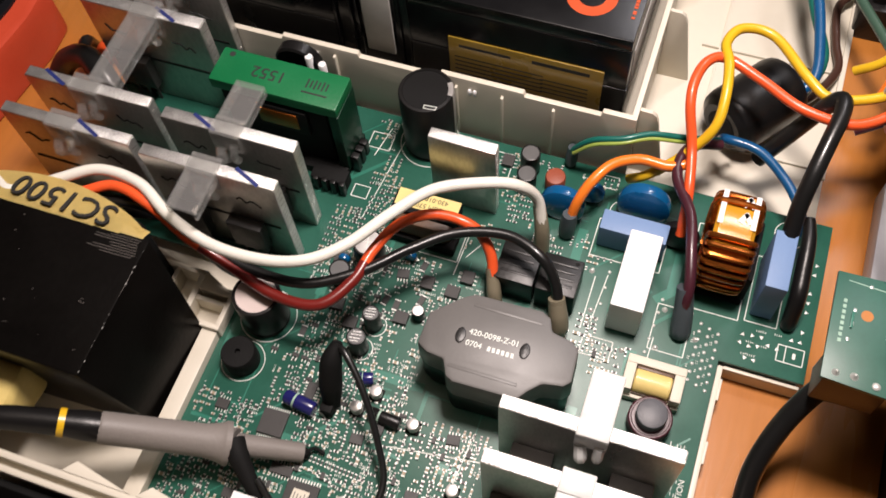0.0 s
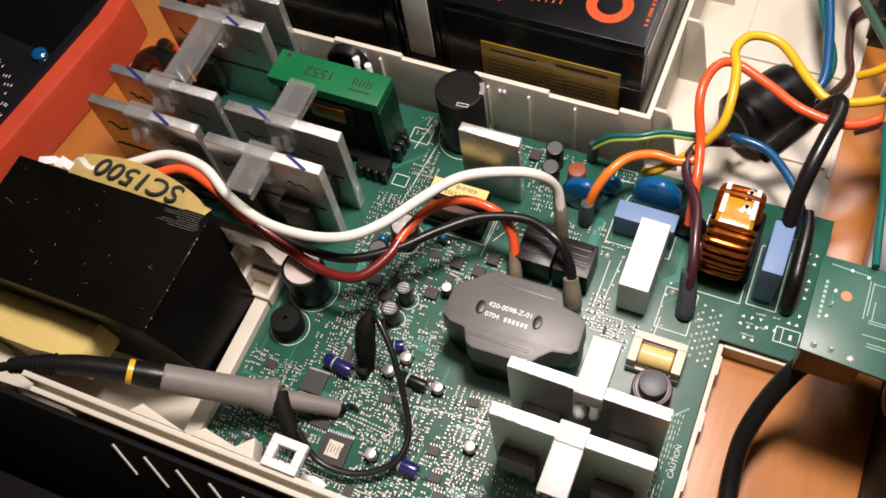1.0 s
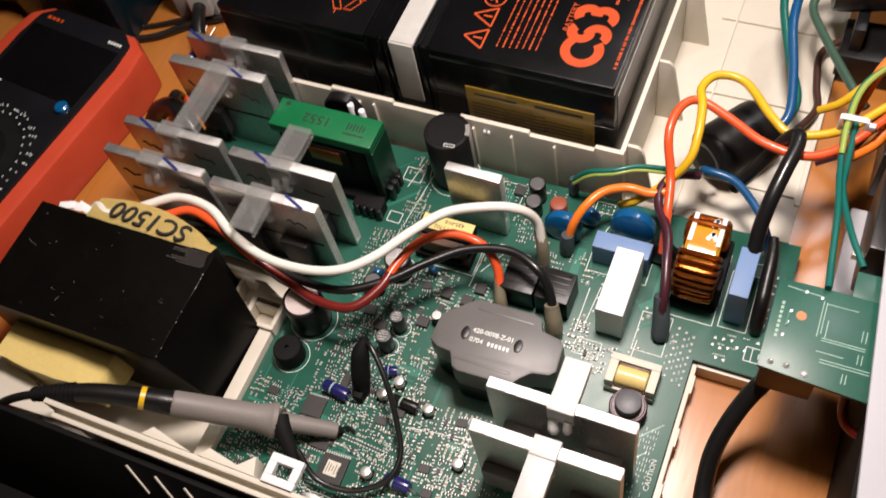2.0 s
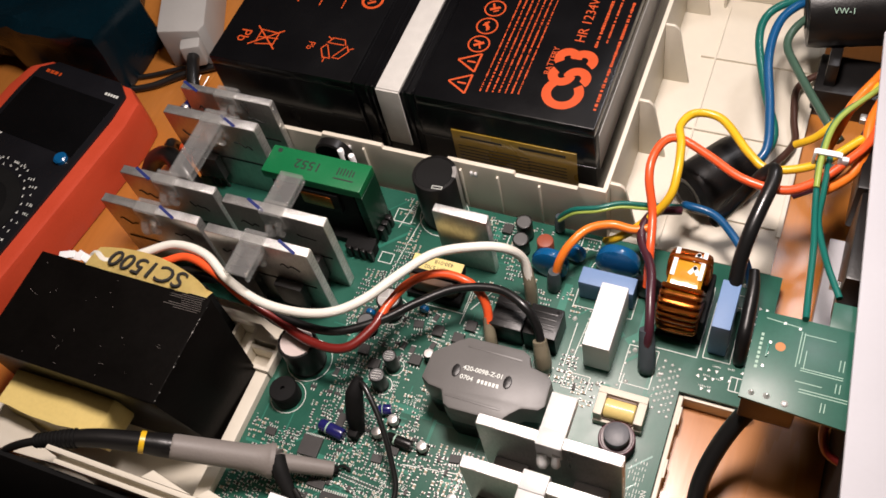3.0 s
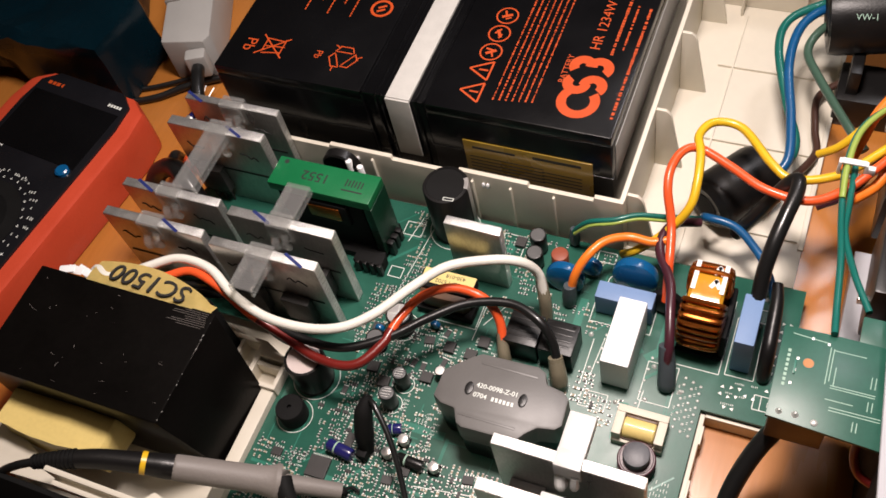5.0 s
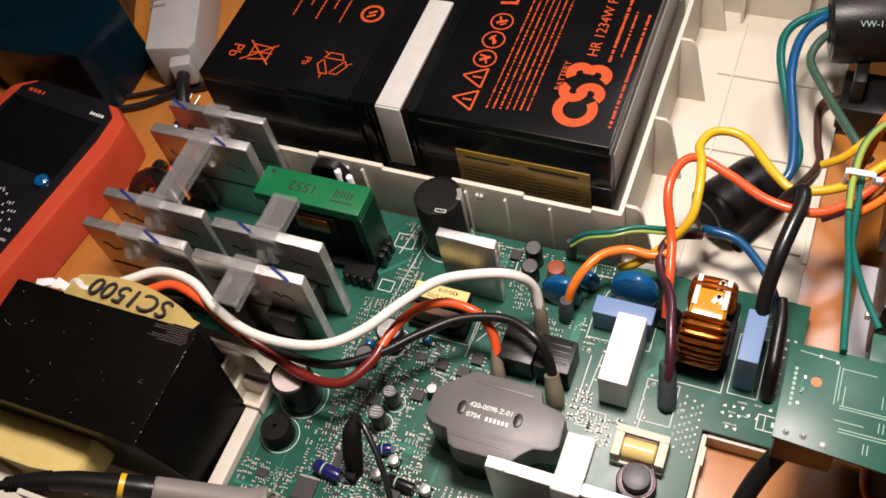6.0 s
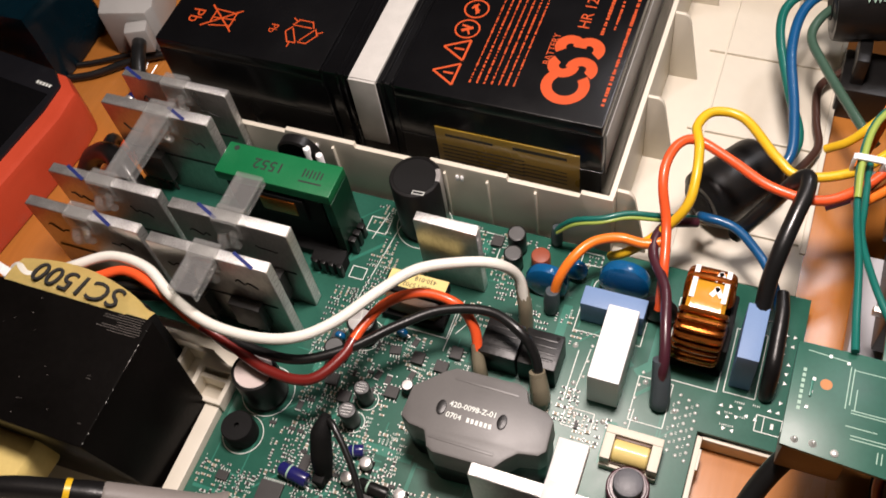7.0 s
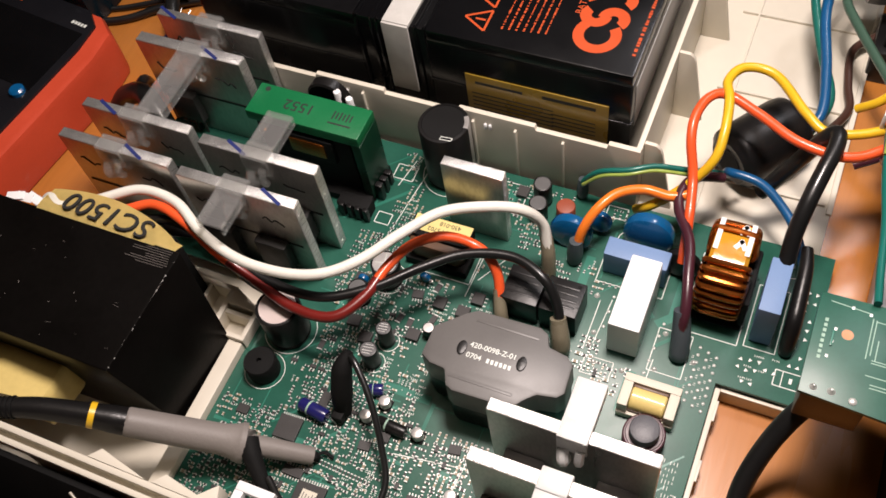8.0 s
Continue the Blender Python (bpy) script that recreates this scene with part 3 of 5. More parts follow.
part("lettering", joined(lettering("SUM 5702", 3.0, T((-136, 155.0, 17.85)) @ R(radians(180), 4, "Z"), 0.03), lettering("430-018", 3.0, T((-133, 158.6, 17.85)) @ R(radians(180), 4, "Z"), 0.03)), DARK_INK, s)


# heat sinks: sawn aluminium plates with plastic clips
def sink(x0, x1, y0, y1, h, label, clip=None, arm=None, mark=None, devices=(), plastic=None, group="aluminium heat sinks"):
    t = thing("heat_sink", ((x0 + x1) / 2, (y0 + y1) / 2, 0), label, "heat sink", group)
    part("plate", box(x0, x1, y0, y1, 0.3, h - 0.25, 0.3), ALU, t)
    part("sawn_top", box(x0 + 0.25, x1 - 0.25, y0 + 0.25, y1 - 0.25, h - 0.4, h, 0.15), ALU_CUT, t)
    part("sawn_end", box(x1 - 0.1, x1 + 0.12, y0 + 0.3, y1 - 0.3, 1, h - 0.6, 0.1), ALU_CUT, t)
    sr = random.Random(int(x1 * 7 - y0))
    cuts = [((y0 + y1) / 2, 3 + 3.1 * k + sr.uniform(-0.8, 0.8), sr.uniform(2.2, y1 - y0 - 0.8), sr.uniform(0.2, 0.5), sr.uniform(-25, 25)) for k in range(int(h / 3.1) - 1)]
    tagged(part("sawn_pattern", moved(bars(cuts, 0, 0.03), T((x1 + 0.13, 0, 0)) @ Matrix(((0, 0, 1, 0), (1, 0, 0, 0), (0, 1, 0, 0), (0, 0, 0, 1)))), ALU, t), kind="stuff")
    if mark:
        mx, ml = mark[0], min(mark[1], 12.0)
        part("marker_line", moved(box(-ml / 2, ml / 2, -0.75, 0.75, 0, 0.12, 0), T((mx, (y0 + y1) / 2, h)) @ R(radians(-24), 4, "Z")), BLUE_INK, t, "blue marker stroke")
    if clip is not None and plastic is None:
        sr = random.Random(int(-x0 * 10 + y0))
        for sx in ((x0 + clip) / 2 - 2, (x1 + clip) / 2 + 2):
            pts = [(sx - 6 + 2 * k, y0 - 0.05, h - 14 - 2 * k * 0.2 + sr.uniform(-1.8, 1.8)) for k in range(6)]
            part("pen_scribble", tube(pts, 0.38, 5), DARK_INK, t, "black handwritten scribble")
        part("dark_band", box(x0 + 3, x1 - 3, y0 - 0.25, y0 - 0.04, h - 31, h - 29.6, 0), DARK_INK, t)
    for dx in devices:
        part("transistor", joined(box(dx - 7.5, dx + 7.5, y0 - 4.8, y0 - 0.1, 10, 28, 0.5), *[box(dx - 5.6 + 5 * k, dx - 4.4 + 5 * k, y0 - 3, y0 - 2.2, 0, 10.2, 0.1) for k in range(3)]), CHAR if plastic else CHIP, t, "dark power transistor")
    if clip is not None:
        p = plastic or CLEAR
        w = 5.4 if plastic else 6.2
        c = part("clip", joined(box(clip - w, clip + w, y0 - 1.4, y1 + 1.4, h + 0.15, h + 1.7, 0.5), box(clip - w, clip + w, y0 - 1.6, y0 - 0.15, h - 9, h + 0.6, 0.4), box(clip - w, clip + w, y1 + 0.15, y1 + 1.6, h - 9, h + 0.6, 0.4)), p, t, "clear plastic clip")
        part("hook", joined(tube([(clip - 3, y0 - 1.5, h - 8), (clip - 2, y0 - 4.5, h - 11), (clip - 2, y0 - 2, h - 15)], 2.2, 8), tube([(clip + 3.2, y0 - 1.5, h - 5), (clip + 3.2, y0 - 3.5, h - 10), (clip + 3, y0 - 2, h - 14)], 1.8, 8)), p, c)
        if arm:
            a0, a1 = arm
            part("arm", joined(box(clip - w, clip + w, a0, a1, h - 0.6, h + 1.0, 0.5), box(clip - w, clip - w + 1.3, a0, a1, h - 4.6, h - 0.3, 0.4), box(clip + w - 1.3, clip + w, a0, a1, h - 4.6, h - 0.3, 0.4)), p, c)
    return t


sink(-300.5, -244, 126, 131, 57, "aluminium heat sink plate with a blue pen mark and clear clip", -273.5, None, (-262.5, 17))
sink(-238.5, -182.5, 124, 129, 57, "aluminium heat sink plate with a clear clip reaching forward", -211.5, (106, 124), (-194, 15), (-226, -200))
sink(-300, -244.5, 144, 149, 57, "aluminium heat sink plate with a clear clip", -273, None, (-287, 15))
sink(-238, -182, 141.6, 147, 57, "aluminium heat sink plate with a clear clip reaching back", -210, (147, 166), (-220, 24), (-224, -198))
sink(-297.5, -242, 185.2, 191, 57, "aluminium heat sink plate with a clear clip reaching forward", -267.5, (149.5, 186), (-259, 17), (-282,))
sink(-296.5, -241.5, 202.6, 207, 57, "aluminium heat sink plate beside the divider wall", -268.5, None, (-291, 12))
sink(-139, -111.5, 169.4, 174.2, 47, "short aluminium heat sink plate beside a big capacitor", group="small heat sinks")
sink(-79, -18.8, 70.2, 75, 60, "aluminium heat sink plate with a clear clip whitened for glare", -48, (75, 92), None, (-66, -31), CLEAR_GLARE)
sink(-79, -19, 51.4, 56.6, 60, "aluminium heat sink plate with a clear clip whitened for glare", -48.6, (31.5, 51.4), None, (-68, -31), CLEAR_GLARE)

# black relays
for x0 in (-101.5, -84.6):
    r = thing("relay", (x0 + 8, 143, 0), "black rectangular power relay", "relay", "power relays")
    part("case", box(x0, x0 + 16, 134.5, 151, 0.3, 15.8, 0.6), BLACK, r)
    for k in range(4):
        part("ridge", box(x0 + 2, x0 + 14, 138 + 3 * k, 139 + 3 * k, 15.7, 16.1, 0.15), BLACK, r)
    part("dimple", lathe(x0 + 13.4, 149, [(0.9, 15.85), (0.9, 15.95)], 10), MATT, r)

w = thing("film_capacitor", (-48, 148, 0), "white box film capacitor", "capacitor", "box capacitors")
part("case", box(-55, -42.2, 133.2, 167, 0.2, 23, 0.7), WHITE, w)
b1 = thing("film_capacitor", (-54, 171, 0), "pale blue box film capacitor", "capacitor", "box capacitors")
part("case", box(-67.6, -40.6, 168.2, 177.4, 0.2, 15, 0.6), BLUEBOX, b1)
b2 = thing("film_capacitor", (2, 168, 0), "pale blue upright box film capacitor", "capacitor", "box capacitors")
part("case", box(-2.3, 6.2, 156, 181, 0.2, 27, 0.6), BLUEBOX, b2)


def disc(cx, cy, cz, r, thick, lean, material, label, category):
    t = thing(category, (cx, cy, 0), label, category.replace("_", " "), "disc components")
    prof = [(r * 0.75, -thick / 2), (r * 0.95, -thick / 3), (r, 0), (r * 0.95, thick / 3), (r * 0.75, thick / 2)]
    part("disc", moved(lathe(0, 0, prof), T((cx, cy, cz)) @ R(radians(90 - lean), 4, "X")), material, t)
    for dx in (-3, 3):
        part("lead", tube([(cx + dx, cy, cz - r * 0.8), (cx + dx, cy + 0.5, 0)], 0.5, 6), SILVER, t)


disc(-53, 187, 9.4, 11.4, 7.2, 6, BLUEDISC, "glossy blue disc varistor leaning over", "varistor")
disc(-85, 178.5, 8.0, 9.8, 6.4, 6, BLUEDISC, "glossy blue disc varistor leaning over", "varistor")
disc(-75, 188, 7, 5.5, 4, 10, BLUEDISC, "small blue disc capacitor", "disc_capacitor")
disc(-36, 178, 8, 8, 4.5, 5, BLACK, "black disc thermistor standing behind a wire", "thermistor")
for x, y, h in ((-167, 121, 7), (-141, 130, 8), (-164, 191, 9)):
    disc(x + 3, y + 8, h - 3, 2.6, 2.6, 0, BLUEDISC, "tiny blue bead capacitor", "bead_capacitor")
q = thing("fuse_disc", (-91.5, 190, 0), "small brick red round component", "fuse")
part("can", can(-91.5, 190, 4.3, 0.2, 9, 0.8), REDDISC, q)

# upright toroid choke wound with copper
ch = thing("choke", (-18, 171, 0), "upright choke wound with orange copper wire and amber tape", "choke")


def loop_point(a, r=1.0):
    """A rounded oblong in the upright plane along y."""
    cy, cz = math.cos(a), math.sin(a)
    k = (abs(cy) ** 3 + abs(cz) ** 3) ** (-1 / 3)
    return Vector((0, 174.5 + 11.4 * r * cy * k, 18.0 + 12.2 * r * cz * k))


core = bmesh.new()
rows = []
for i in range(48):
    p = loop_point(2 * math.pi * i / 48)
    out = (p - Vector((0, 174.5, 18))).normalized()
    rows.append([core.verts.new(p + Vector((-18, 0, 0)) + Vector((sx * 7.6, 0, 0)) * abs(1) + out * so * 4.6) for sx, so in ((-1, -0.8), (-1, 0.7), (-0.8, 1), (0.8, 1), (1, 0.7), (1, -0.8))])
for a, b in zip(rows, rows[1:] + rows[:1]):
    for j in range(6):
        core.faces.new((a[j], a[(j + 1) % 6], b[(j + 1) % 6], b[j]))
bmesh.ops.recalc_face_normals(core, faces=core.faces)
part("core", core, AMBER, ch, "amber taped core")


def winding(a):
    p = loop_point(a)
    out = (p - Vector((0, 174.5, 18))).normalized()
    pts = [Vector((-18, 0, 0)) + p + Vector((sx, 0, 0)) + out * so for sx, so in ((-8.6, -5.2), (-8.8, 0), (-8.4, 4.6), (-6.6, 5.7), (0, 6.0), (6.6, 5.7), (8.4, 4.6), (8.8, 0), (8.6, -5.2), (0, -5.6), (-8.6, -5.2))]
    return tube(pts, 1.25, 8, 3)


for i in range(9):
    part("turn", winding(radians(116 + 11.2 * i)), COPPER, ch)
for i in range(3):
    part("turn", winding(radians(40 + 11 * i)), COPPER, ch)
for i in range(8):
    part("turn", winding(radians(-75 + 11 * i)), COPPER, ch)
# Glare on the clear tape, laid over the choke top as white bars.
for x, y, l, a in ((-24.2, 180, 15, 90), (-11.8, 180, 15, 90), (-15.6, 184, 5, 60), (-14, 184, 5, 120), (-15.8, 177, 5, 60), (-14.2, 177, 5, 120)):
    part("white_band", moved(box(-l / 2, l / 2, -1.0, 1.0, 0, 0.25, 0.1), T((x, y, 34.9)) @ R(radians(a), 4, "Z")), WHITE, ch, "white bar for glare on the taped top")
part("lower_tape", prism([(-26, 161), (-10.4, 161), (-10.4, 169), (-26, 169)], 0.6, 9, 1.2), BROWNBOX, ch)
part("base_plate", box(-27.5, -6.5, 158.6, 190, 0.2, 2.0, 0.6), MATT, ch)
part("side_plate", box(-8.4, -5.8, 160, 187, 1.6, 20, 1.2), MATT, ch)

# ivory bobbin transformer and the dark toroid before it
iv = thing("transformer", (-30, 111, 0), "small ivory-framed transformer with yellow tape", "transformer")
part("frame", joined(box(-43, -39, 108, 121.6, 0.2, 9.6, 0.5), box(-24.5, -20.5, 108, 121.6, 0.2, 9.6, 0.5), box(-43, -20.5, 118.6, 122, 0.2, 10, 0.5), box(-43, -20.5, 107, 109, 0.2, 4, 0.5)), IVORY, iv)
part("winding", moved(lathe(0, 0, [(3.6, -7), (4.3, -6.4), (4.3, 6.4), (3.6, 7)]), T((-31.8, 113.6, 6.2)) @ R(radians(90), 4, "Y") @ Matrix.Diagonal((1, 1.1, 1, 1))), YPAPER, iv, "yellow taped winding")
part("spool", box(-39, -24.5, 108, 118.6, 0.2, 3.4, 0.4), MATT, iv)
part("winding_edge", joined(box(-38.8, -24.7, 117, 118.4, 3, 9.4, 0.5), box(-38.8, -24.7, 108.4, 109.6, 3, 5.4, 0.4)), BROWNBOX, iv)
to = thing("inductor", (-29.5, 100, 0), "small drum inductor with a grey top and dark red winding", "inductor")
part("winding", lathe(-29.5, 100, [(7.2, 0.4), (7.8, 1), (7.8, 7.6), (7.0, 8.6)]), CABLE["plum"], to)
part("drum", can(-29.5, 100, 5.8, 8, 13.4, 0.5), FERRITE, to)
for k in range(5):
    part("turn", lathe(-29.5, 100, [(7.7, 1.2 + 1.4 * k), (8.3, 1.7 + 1.4 * k), (8.3, 2.1 + 1.4 * k), (7.7, 2.6 + 1.4 * k)]), CABLE["plum"], to)

# ---- batteries ----
def battery(x0, x1, turn, label):
    t = thing("battery", ((x0 + x1) / 2, 292, 4), label, "battery", "lead batteries")
    part("case", box(x0, x1, 217, 368, 4, 64, 1.2), CASE, t)
    part("lid", box(x0 + 0.3, x1 - 0.3, 217.3, 367.7, 63.6, 70, 0.9), CASE, t)
    part("seam", box(x0 - 0.25, x1 + 0.25, 216.7, 368.2, 40, 41, 0.2), CASE, t)
    return t


right = battery(-163.6, -72, 90, "black lead battery with orange printing, lying flat in the tray")
Z1 = 70.02
up = R(radians(90), 4, "Z")


def arc_band(cx, cy, r, w, a0, a1, z):
    bm = bmesh.new()
    n = 20
    vs = []
    for i in range(n + 1):
        a = radians(a0 + (a1 - a0) * i / n)
        vs.append((bm.verts.new((cx + (r - w / 2) * math.cos(a), cy + (r - w / 2) * math.sin(a), z)), bm.verts.new((cx + (r + w / 2) * math.cos(a), cy + (r + w / 2) * math.sin(a), z))))
    for a, b in zip(vs, vs[1:]):
        bm.faces.new((a[0], a[1], b[1], b[0]))
    return bm


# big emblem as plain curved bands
def uv_arc(u, v, r, w, a0, a1):
    return arc_band(-93 - v * 0.90, 227 + u * 0.95, r, w, a0 + 90, a1 + 90, Z1 + 0.04 + 0.003 * r)


emblem = joined(uv_arc(8.4, 0, 7.8, 4.6, 48, 312), uv_arc(19.6, 4.2, 4.3, 4.8, 50, 272), uv_arc(19.0, -4.4, 4.4, 4.8, -130, 88), uv_arc(31, 4.2, 4.3, 4.8, -86, 130), uv_arc(31, -4.4, 4.5, 4.8, -130, 86))
part("emblem", emblem, RED_INK, right, "orange emblem of curved bands")
part("lettering", joined(lettering("BATTERY", 4.4, T((-104, 253.5, Z1)) @ up, 0.03), lettering("HR 1234W F2", 7.2, T((-94.5, 289, Z1)) @ up, 0.03)), RED_INK, right, "orange printed words")
rows = []
rn = random.Random(3)
for x, y0, y1, w in ((-86, 266, 330, 2.0), (-81.5, 270, 300, 1.4), (-75.5, 228, 300, 1.9)):
    y = y0
    while y < y1:
        l = rn.uniform(0.7, 1.9)
        rows.append((x, y + l / 2, l, w * rn.choice((0.55, 0.75, 0.75)), 90))
        y += l + rn.choice((0.35, 0.35, 1.2))
for k in range(7):
    y = 227 + k * 0.4
    while y < 318 - 6 * (k % 3):
        l = rn.uniform(0.5, 1.8)
        rows.append((-132 + 3.1 * k, y + l / 2, l, rn.choice((0.5, 0.8, 0.9)), 90))
        y += l + rn.choice((0.3, 0.3, 0.9))
tagged(part("small_print", bars(rows, Z1, 0.05), RED_INK, right), kind="stuff")
marks = []
for i, (x, y) in enumerate(((-143, 230), (-143, 244))):
    p = [Vector((x - 6.5, y, 0)), Vector((x + 4, y - 6, 0)), Vector((x + 4, y + 6, 0))]
    for a, b in zip(p, p[1:] + p[:1]):
        m, d = (a + b) / 2, b - a
        marks.append((m.x, m.y, d.length, 1.0, math.degrees(math.atan2(d.y, d.x))))
    marks.append((x + 0.5, y, 4.5, 1.0, 0))
part("warning_mark", bars(marks, Z1, 0.05), RED_INK, right)
for y in (256, 268.5, 281):
    part("warning_mark", joined(ring(-143, y, Z1 + 0.06, 4.9, 0.8), bars([(-143, y, 5.5, 1.6, 40 + 7 * y), (-144, y + 1.5, 4, 1.1, -30 + 5 * y), (-142, y - 1.6, 3, 0.9, 11 * y)], Z1, 0.05)), RED_INK, right)
part("warning_mark", bars([(-144, 294, 8, 1.8, 10), (-144, 298.4, 8, 1.8, -8), (-140, 296, 5, 1.6, 90), (-146, 302, 6, 1.6, 20), (-142, 303, 5, 1.6, 70)], Z1, 0.05), RED_INK, right)
sticker = part("sticker", box(-146.5, -81.5, 216.35, 216.95, 20, 49.4, 0.1), GOLD, right, "amber warning sticker on the front face")
rows = [(-131, 45, 22, 1.6, 0), (-99, 45.5, 24, 2.0, 0)] + [(-125, 38 - 2.6 * k, 38, 0.7, 0) for k in range(5)] + [(-97, 36 - 2.6 * k, 20, 0.7, 0) for k in range(4)]
part("print", moved(bars(rows, 0, 0.06), T((0, 216.34, 0)) @ R(radians(90), 4, "X")), DARK_INK, sticker)
# Pale sheen of the clear wrap, put on as a grey strip.
part("side_label", box(-71.95, -71.6, 222, 350, 34, 60, 0.1), GREY, right, "grey strip for the clear wrap's sheen on the long side")

left = battery(-281.5, -197.5, -90, "black lead battery with orange hazard marks, lying flat")
dn = R(radians(-90), 4, "Z")
part("lettering", joined(lettering("Pb", 9, T((-268.5, 235, Z1)) @ dn, 0.03), lettering("Pb", 5.5, T((-229, 236, Z1)) @ dn, 0.03), lettering("F2", 7, T((-256, 278, Z1)) @ dn, 0.03)), RED_INK, left)
bin_rows = [(-254, 236, 11, 0.7, 4), (-255, 231.5, 10, 0.7, 10), (-255, 240.5, 11, 0.7, -4), (-249.6, 236, 11, 0.7, 90), (-260, 236, 8, 0.7, 90), (-255.5, 236, 21, 0.8, 38), (-255.5, 236, 21, 0.8, -42)]
part("hazard_mark", bars(bin_rows, Z1, 0.05), RED_INK, left, "crossed out bin mark")
tri = []
for k in range(3):
    a = radians(90 + 120 * k)
    cx, cy = -215 + 5 * math.cos(a), 236.5 + 5 * math.sin(a)
    b = a + math.pi / 2
    for s, e, l, d in ((2.0, 0.6, 7.4, 0), (-1.6, 0.6, 9, 0), (0.2, 4.6, 4.4, 60), (0.2, -3.8, 4.0, 118), (1.6, 5.4, 3.4, -30)):
        tri.append((cx + s * math.cos(a) + e * math.cos(b), cy + s * math.sin(a) + e * math.sin(b), l, 0.6, math.degrees(b) + d))
part("recycling_mark", bars(tri, Z1, 0.05), RED_INK, left, "recycling arrows mark")
part("round_mark", joined(ring(-209, 273, Z1 + 0.06, 4.6, 1.5), bars([(-209, 274.2, 4.6, 1.3, 30), (-209, 271.6, 4.6, 1.3, 30), (-205, 291, 7, 2, 80), (-209, 291, 7, 2, 80), (-207, 288, 5, 1.8, 10), (-205, 297, 6, 2, 15), (-203, 300, 5, 2, 90)], Z1, 0.05)), RED_INK, left)
rows = []
for k in range(5):
    y = 262
    while y < 330:
        l = rn.uniform(0.8, 2.6)
        rows.append((-250 + k * 6.6, y + l / 2, l, 0.8, 90)) if y > 262 + 5 * ((k * 2) % 4) else None
        y += l + 0.5
tagged(part("small_print", bars(rows, Z1, 0.05), RED_INK, left), kind="stuff")

strip = thing("foam_strip", (-183, 250, 70), "pale grey foam strip taped over the gap between batteries", "foam strip")
part("top_strip", box(-183.2, -170.6, 216.6, 288, 69.2, 71.2, 0.5), FOAM, strip)
part("front_strip", box(-183.2, -170.6, 215.4, 216.6, 30, 70.8, 0.4), FOAM, strip)
filler = thing("battery_wrap", (-183, 290, 4), "black shrink wrap bridging two batteries", "wrap")
part("web", prism([(-197.4, 218.2), (-163.7, 218.2), (-163.7, 366), (-197.4, 366)], 6, 69.0, 1.0), CASE, filler)
for x in (-197.4, -190, -187, -168.4, -164.4):
    part("fold", tube([(x, 218.5, 12), (x + 0.6, 217.6, 40), (x, 218.5, 67), (x + 0.4, 226, 69), (x, 290, 68.8), (x, 360, 68.5)], 0.8, 6), CASE, filler)

# ---- mains transformer ----
mt = thing("mains_transformer", (-268, 66, -9), "heavy black taped mains transformer with yellow paper windings", "transformer")
core = box(-318, -219.5, 38.5, 93.5, -8.4, 52, 0)
for v in core.verts:
    if v.co.z < 0 and v.co.x > -230:
        v.co.x, v.co.y, v.co.z = -206.8, 42 + (v.co.y - 38.5) * 0.745, 3.0 if v.co.y > 60 else v.co.z
part("core", finish(core, 0.8), TAPE, mt)


def pillow(x0, x1, y0, y1, z0, z1, amp, seed):
    bm = box(x0, x1, y0, y1, z0, z1, 0)
    bmesh.ops.subdivide_edges(bm, edges=bm.edges, cuts=7, use_grid_fill=True)
    bmesh.ops.smooth_vert(bm, verts=bm.verts, factor=0.5, use_axis_x=True, use_axis_y=True, use_axis_z=True)
    bmesh.ops.smooth_vert(bm, verts=bm.verts, factor=0.5, use_axis_x=True, use_axis_y=True, use_axis_z=True)
    for v in bm.verts:
        v.co += noise.noise_vector((v.co + Vector((seed, 0, 0))) * 0.06) * amp
    return bm


part("winding_cover", pillow(-309, -249, 20, 42, 13, 33, 2.2, 4), YPAPER, mt, "crumpled yellow paper over the winding")
def paper_flap():
    """A stiff paper sheet over the winding, drooping towards its free edge."""
    bm = bmesh.new()
    nx, ny, rows = 22, 7, []
    for i in range(nx + 1):
        u = i / nx
        x = -291 + 67 * u
        reach = 6.5 + 9.0 * math.sin(math.pi * min(1, 0.18 + u * 0.86)) ** 0.8
        rows.append([bm.verts.new((x, 92.6 + reach * v, 52.2 - 2.6 * v ** 2 - (2.5 * max(0, u - 0.86) / 0.14) ** 1.4 + 0.5 * noise.noise(Vector((x * 0.11, v * 2, 3))))) for v in (j / ny for j in range(ny + 1))])
    for a, b in zip(rows, rows[1:]):
        for j in range(ny):
            bm.faces.new((a[j], b[j], b[j + 1], a[j + 1]))
    bmesh.ops.solidify(bm, geom=bm.faces[:], thickness=0.7)
    bmesh.ops.recalc_face_normals(bm, faces=bm.faces)
    return bm


part("winding_cover", paper_flap(), YPAPER, mt, "yellow paper with handwriting")
part("winding", box(-292, -229, 93.6, 103, -8.3, 46, 3), MATT, mt, "dark varnished winding")
for k in range(5):
    x = -305 + 4.2 * k
    part("tape_end", moved(box(-4, 4, -2, 2, 0, 0.4, 0.1), T((x, 95.5 + 0.9 * (k % 3), 50.6 - 0.4 * k)) @ R(radians(20 - 17 * k), 4, "Z") @ R(radians(14 * (k % 2)), 4, "X")), WHITE, mt, "white tape end")
part("handwriting", moved(lettering("SC1500", 14, T((0, 0, 0)), 0.45, 0.0), T((-258.5, 99.6, 52.2)) @ R(radians(177), 4, "Z") @ R(radians(14), 4, "X")), DARK_INK, mt, "handwritten black marker letters")
sx = random.Random(21)
